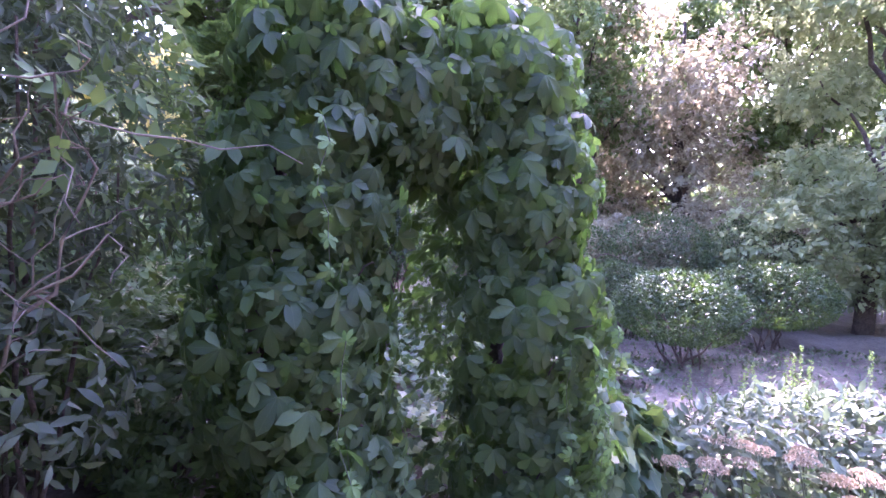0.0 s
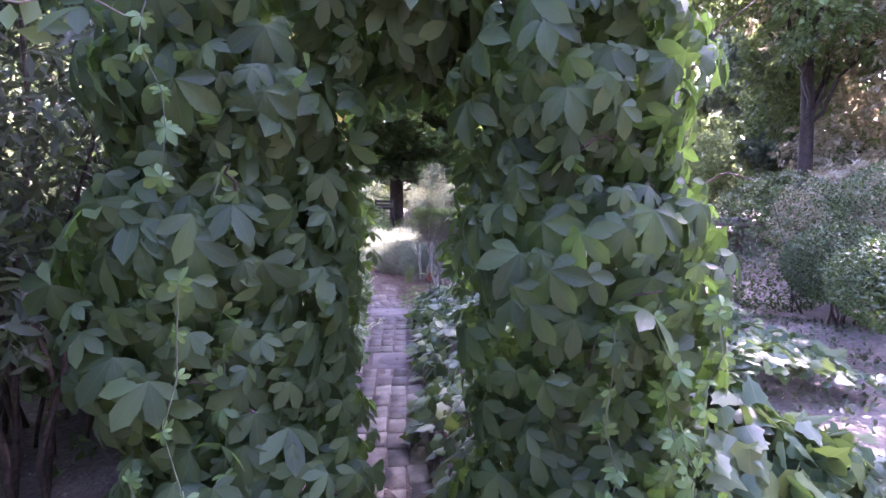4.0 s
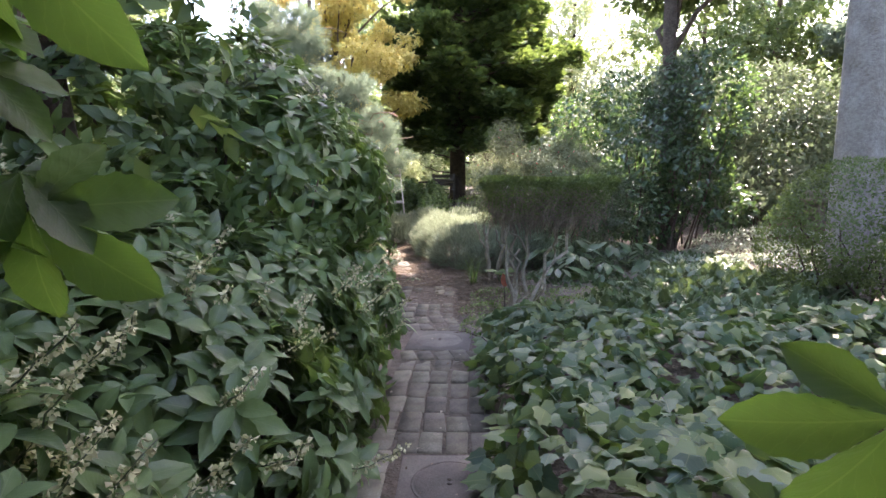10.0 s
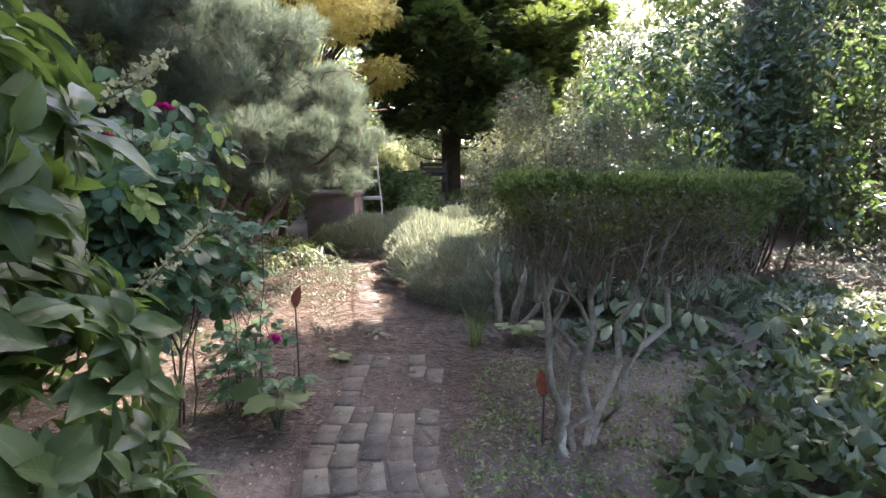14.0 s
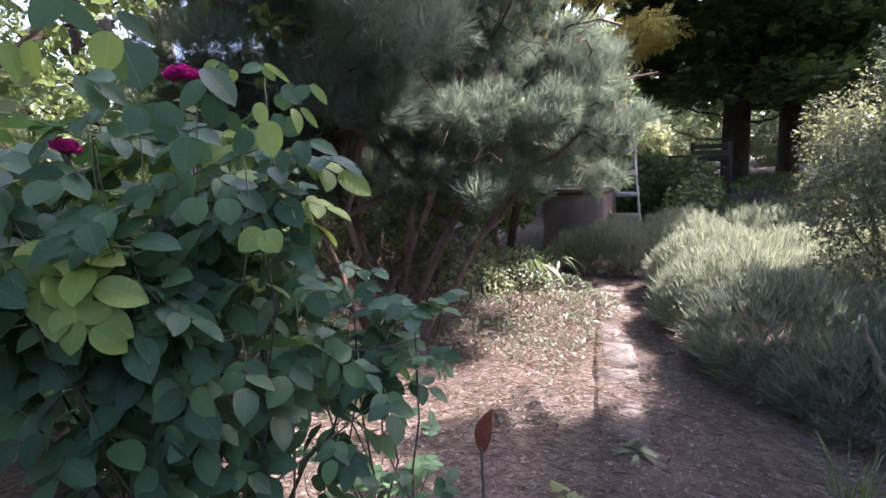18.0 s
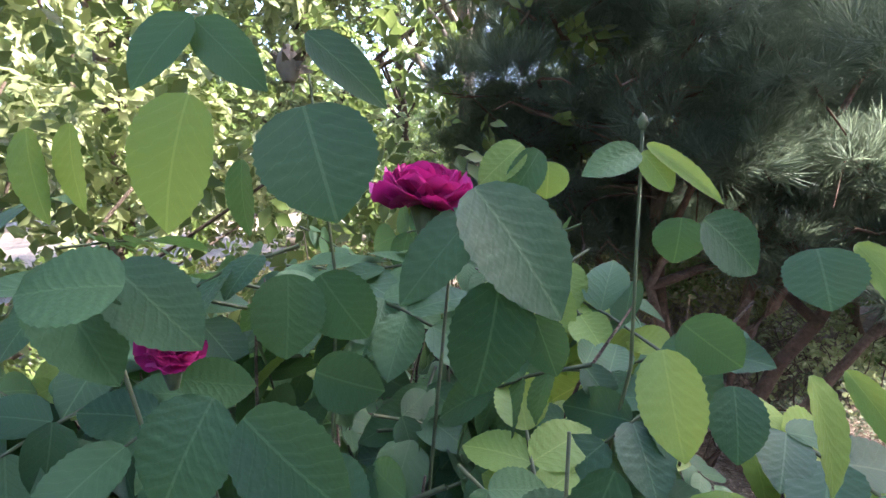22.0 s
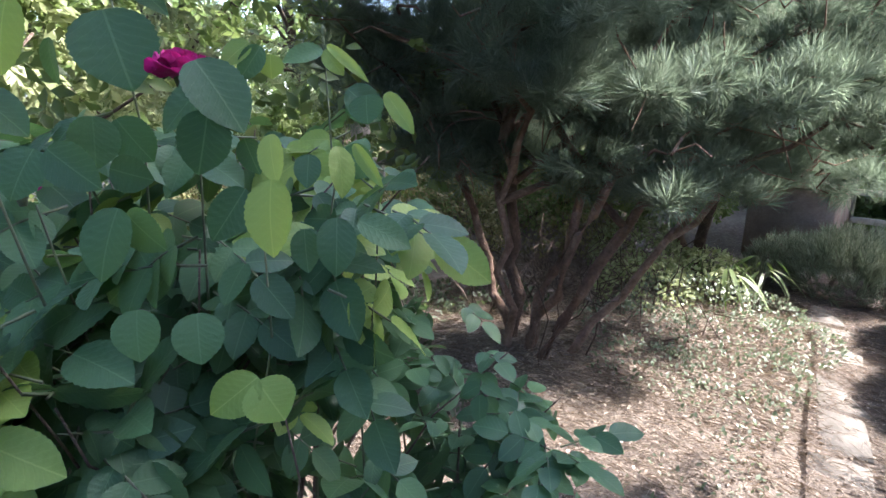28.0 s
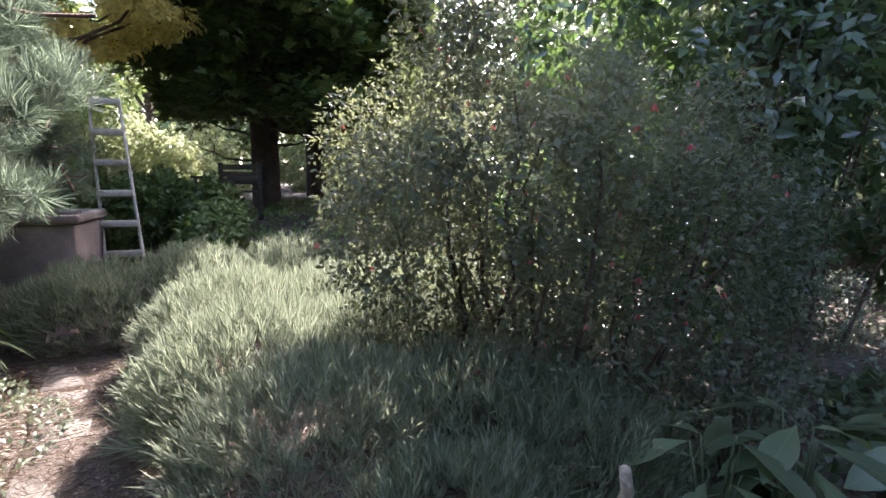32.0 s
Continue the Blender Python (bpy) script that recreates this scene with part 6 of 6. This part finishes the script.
for k, (x, y, h) in enumerate(((1.58, -3.32, 0.4), (1.9, -3.42, 0.46), (2.1, -3.66, 0.4), (2.12, -3.9, 0.4))):
    sedum_plant(x, y, 140 + k, h)
sp, sprng, spp, spo = shrub("veronica_plant", 2.4, -3.25, 145, [(2.1, -3.15, 0.3, 0.4, 0.32, 0.3), (2.6, -3.25, 0.32, 0.5, 0.4, 0.34), (3.0, -3.5, 0.3, 0.45, 0.4, 0.36)], 2600, LONGLEAF, GREYLEAF, 0.1, "sunlit clump of narrow pale leaves with green flower spikes", "plant", 0.1, 0.6, 12)
pk = sprng.choice(np.where(spo[:, 2] > 0.6)[0], 16, replace=False)
flower_spikes(sp, sprng, spp[pk], spo[pk] * 0.25 + [0.05, 0, 1], 0.3, WEED)
for k, (x, y, r, h) in enumerate(((4.25, -1.0, 0.74, 0.84), (6.1, -0.9, 0.85, 0.88), (4.9, 0.6, 0.6, 0.8))):
    shrub("box_ball", x, y, 150 + k, [(x, y, h - 0.05, r, r, 0.44), (x + 0.2, y - 0.1, h - 0.12, r * 0.8, r * 0.8, 0.4)], 14000, SMALL, BOX, 0.04, "clipped rounded box bush on bare stems", "shrub", 0.1, 0.8, 9, group="clipped box bushes", shell=0.88)
shrub("box_hedge", 5.2, 1.0, 155, [(4.9, 1.6, 0.9, 1.0, 0.7, 0.92), (6.3, 1.1, 1.0, 1.3, 0.8, 1.0), (7.9, 0.5, 0.95, 1.3, 0.8, 0.95)], 26000, SMALL, BOX, 0.05, "long loosely clipped box hedge", "hedge", 0.1, 0.8, 10, shell=0.88)
shrub("narrow_leaved_shrub", -2.0, -3.1, 156, blobs_in(rng_of(156), 18, (-2.05, -3.0, 1.45), (0.42, 0.5, 0.75), 0.42).tolist(), 8000, LONGLEAF, NARROW, 0.085, "dark loose shrub with narrow grey-green leaves", "shrub", 0.2, 0.8, 14)

shrub("tall_evergreen", -1.95, -2.1, 157, blobs_in(rng_of(157), 22, (-1.9, -2.1, 2.2), (0.4, 0.45, 0.85), 0.45).tolist(), 14000, diamond(0.28, 0.5, 0.2), NARROW, 0.085, "tall dark feathery evergreen standing beside the arch", "shrub", 0.4, 0.7, 14)

tree("tall_tree", -6.92, 6.76, 159, 9.5, 3.6, 2.7, 6500, TREELEAF, 0.26, "tall tree with a straight grey trunk behind the hedge", GREYTRUNK, 0.13, 18, "", 0.15)


def hydrangea(x, y, seed):
    rng = rng_of(seed)
    t, rng, p, out = shrub("hydrangea_bush", x, y, seed, [(x, y, 0.6, 0.7, 0.6, 0.45), (x - 0.6, y + 0.5, 0.6, 0.6, 0.6, 0.45), (x + 0.5, y + 0.5, 0.55, 0.6, 0.5, 0.4)], 2200, LEAF4, WEED, 0.1, "sunlit leafy bush with pale cream flower heads", "shrub", 0.2, 0.7, 8)
    for q in rng.choice(np.where(out[:, 2] > 0.25)[0], 22, replace=False):
        n = 70
        d, _ = sphere_points(rng, n, 0.8)
        hang("flower_head", scattered(diamond(0.8, 0.5, 0.3), p[q] + out[q] * 0.05 + d * [0.09, 0.09, 0.06], turns(d + rng.normal(0, 0.4, (n, 3)), d, rng.uniform(0.025, 0.04, n))), SEDUM, t, "cream flower head")


hydrangea(-8.1, 7.6, 160)


def rail_fence():
    rng = rng_of(161)
    t = thing("rail_fence", -6.7, 6.0, 0, "low weathered grey wooden rail behind the hedge", "fence")
    a, b = np.array([-7.6, 4.2, 0.86]), np.array([-6.0, 8.0, 0.9])
    hang("rail", tube(bend(a, b, 0.01, 9, rng, 0.006), [0.06, 0.055], 8, 0.12, rng), PALEWOOD, t)
    for u in (0.04, 0.36, 0.68, 0.97):
        c = a + (b - a) * u
        hang("post", tube([(c[0], c[1], -0.05), (c[0], c[1], c[2] - 0.03)], [0.05, 0.045], 8, 0.1, rng), PALEWOOD, t)


rail_fence()


def dead_branches(x, y, seed, ends, label):
    rng = rng_of(seed)
    t = thing("dead_branch", x, y, 0, label, "branch")
    for e in ends:
        line = bend((x, y, 0.05), e, 0.35, 12, rng, 0.05)
        hang("limb", tube(line, [0.016, 0.008, 0.003], 5), TWIG, t)
        for k in range(9):
            s = line[rng.integers(5, 12)]
            hang("twig", tube(bend(s, s + rng.normal(0, 0.14, 3) + [0.06, -0.06, 0.02], 0.02, 5, rng, 0.012), [0.004, 0.0015], 4), TWIG, t)


dead_branches(-1.9, -2.95, 158, [(-1.35, -3.35, 2.28), (-1.22, -3.35, 2.15), (-1.08, -3.3, 1.98), (-1.35, -3.4, 1.85), (-1.12, -3.35, 1.62)], "bare grey twiggy branches before the dark evergreen")

TREES = [
    (10.6, 4.4, 8.5, 1.0, 2.6, PURPLELEAF, "small-leaved thin tree with pale bronze foliage"), (8.8, -0.8, 7, 0.8, 2.2, LIMELEAF, "light green tree by the hedge"),
    (12.0, -3.0, 10, 1.0, 3.0, LIMELEAF, "sunlit light green tree"), (13.0, 6.0, 11, 1.5, 3.2, TREELEAF, "broad green tree in half shade"), (10.5, 9.5, 7, 1.0, 2.6, TREELEAF, "green tree in dappled sun"),
    (8.0, 15.5, 7.5, 1.2, 2.6, TREELEAF, "green tree behind the bushes"), (4.0, 18.5, 9, 1.5, 2.6, LIMELEAF, "sunlit light green tree beyond the conifers"),
    (-5.0, 15.5, 9, 1.0, 3.0, TREELEAF, "dark green tree behind the yellow one"), (-9.0, 12.5, 10, 1.2, 3.2, LIMELEAF, "sunlit light green tree beyond the pine"),
    (-10.5, 5.6, 9, 0.8, 3.4, LIMELEAF, "sunlit light green tree far behind the rose"), (-13.0, 9.0, 11, 0.8, 3.8, TREELEAF, "broad green tree far behind the rose"),
    (-7.5, 2.5, 9, 1.0, 2.8, LIMELEAF, "light green tree behind the shrubs"), (-5.0, -2.2, 8, 0.6, 2.4, TREELEAF, "dark green tree behind the shrubs"), (-6.0, -6.5, 9, 0.6, 2.8, TREELEAF, "dark green tree beyond the arch"),
    (1.0, 22.0, 8, 1.0, 3.0, TREELEAF, "far green tree beyond the garden"), (-4.0, 24.0, 9, 1.0, 3.2, LIMELEAF, "far sunlit tree beyond the garden"), (11.0, 17.0, 11, 1.0, 3.5, TREELEAF, "far broad green tree"), (13.6, 3.4, 10, 1.0, 2.8, TREELEAF, "broad green tree beyond the bronze bushes"), (25.2, 12.0, 8.6, 1.0, 3.0, LIMELEAF, "sunlit light green tree beyond the hedge"),
    (15.0, 1.0, 12, 1.0, 3.6, TREELEAF, "far broad green tree"), (2.5, -11.0, 9, 1.0, 3.0, TREELEAF, "green tree behind the walk"), (-2.5, -12.0, 9, 1.0, 3.0, TREELEAF, "green tree behind the walk"), (8.0, -9.0, 9, 1.0, 3.0, TREELEAF, "green tree behind the walk"),
]
for k, (x, y, h, cz, r, mt, lab) in enumerate(TREES):
    tree("garden_tree", x, y, 200 + k, h, cz, r, 5600 if k < 13 else 4300, mt, 0.27 if k < 13 else 0.4, lab, None, 0.12 + 0.08 * (k == 9), 18, "trees around the garden")


def thicket(x, y, seed, n, spread, h, material, label):
    rng = rng_of(seed)
    t = thing("thicket", x, y, float(ground_z(x, y)), label, "bushes", "bushes around the garden")
    bl = blobs_in(rng, 16, (x, y, h * 0.5 + float(ground_z(x, y))), (spread[0], spread[1], h * 0.22), h * 0.36)
    p, out = cloud(rng, n, bl, 0.5)
    ok = p[:, 2] > ground_z(p[:, 0], p[:, 1])
    p, out = p[ok], out[ok]
    axis, face = leafy(rng, out, 0.1, 0.8)
    hang("foliage", scattered(SPRIG, p, turns(axis, face, rng.uniform(0.11, 0.23, len(p)))), material, t, kind="stuff")
    for b in bl:
        hang("stem", tube(bend((x + rng.normal(0, 0.5), y + rng.normal(0, 0.5), float(ground_z(x, y)) - 0.05), b[:3], 0.1, 5, rng, 0.05), [0.02, 0.008], 5), BARK, t)


THICKETS = [(-5.2, 8.6, (1.4, 0.8), 1.7, WEED, "sunlit yellowish bushes behind the pine"), (-10.0, 7.6, (0.8, 1.4), 1.8, WEED, "pale green bushes at the garden's edge"), (-5.0, 1.2, (0.7, 1.5), 3.6, TREELEAF, "dark bushes behind the shrubs"),
            (-2.9, -1.5, (0.6, 0.8), 4.2, CONIFER, "dark bushes beside the arch"), (-3.6, -5.2, (0.9, 1.0), 2.4, CONIFER, "very dark bushes beyond the arch"), (-3.6, 16.5, (1.6, 0.8), 1.3, LIMELEAF, "sunlit green bushes behind the conifers"),
            (1.6, 18.5, (2.0, 0.8), 1.8, LIMELEAF, "sunlit green bushes beyond the conifers"), (5.0, 12.5, (1.6, 0.8), 2.8, GREYLEAF, "half-shaded green bushes behind the evergreen"), (8.6, 10.8, (1.2, 1.0), 2.8, TREELEAF, "dense green bushes by the stand"),
            (10.5, 6.5, (0.8, 1.6), 2.6, TREELEAF, "dense green bushes at the edge"), (10.2, 2.0, (0.9, 1.6), 2.4, PURPLELEAF, "bronze bushes at the edge"), (10.5, -2.6, (1.0, 1.6), 2.2, LIMELEAF, "sunlit bushes at the edge"),
            (7.4, 2.6, (1.2, 0.8), 1.9, PURPLELEAF, "pale bronze bushes above the hedge"), (-8.5, 10.5, (1.4, 1.4), 2.2, LIMELEAF, "sunlit bushes far behind the pine"), (2.8, 9.9, (0.8, 0.7), 1.9, GREYLEAF, "soft grey-green bushes behind the camellia"), (-2.0, 11.0, (0.8, 0.5), 0.9, TREELEAF, "low bushes under the yellow tree")]
for k, (x, y, spread, h, mt, lab) in enumerate(THICKETS):
    thicket(x, y, 240 + k, 5200, spread, h, mt, lab)


def far_woods():
    rng = rng_of(300)
    t = thing("far_woods", 0, 30, 0, "belt of distant trees round the garden", "woods", kind="stuff")
    a = np.linspace(0, 2 * math.pi, 60)[:-1]
    bl = []
    for k in a:
        for z in (1.5, 4.5):
            r = rng.uniform(27, 33)
            bl.append((r * math.cos(k) + 1, r * math.sin(k) + 4, z + rng.normal(0, 0.5) + 0.7, 2.4, 2.4, rng.uniform(1.8, 2.8)))
    p, out = cloud(rng, 70000, bl, 0.5)
    axis, face = leafy(rng, out, 0.3, 0.8)
    hang("foliage", scattered(SMALL, p, turns(axis, face, rng.uniform(0.45, 0.8, len(p)))), TREELEAF, t, kind="stuff")


far_woods()
build_path()
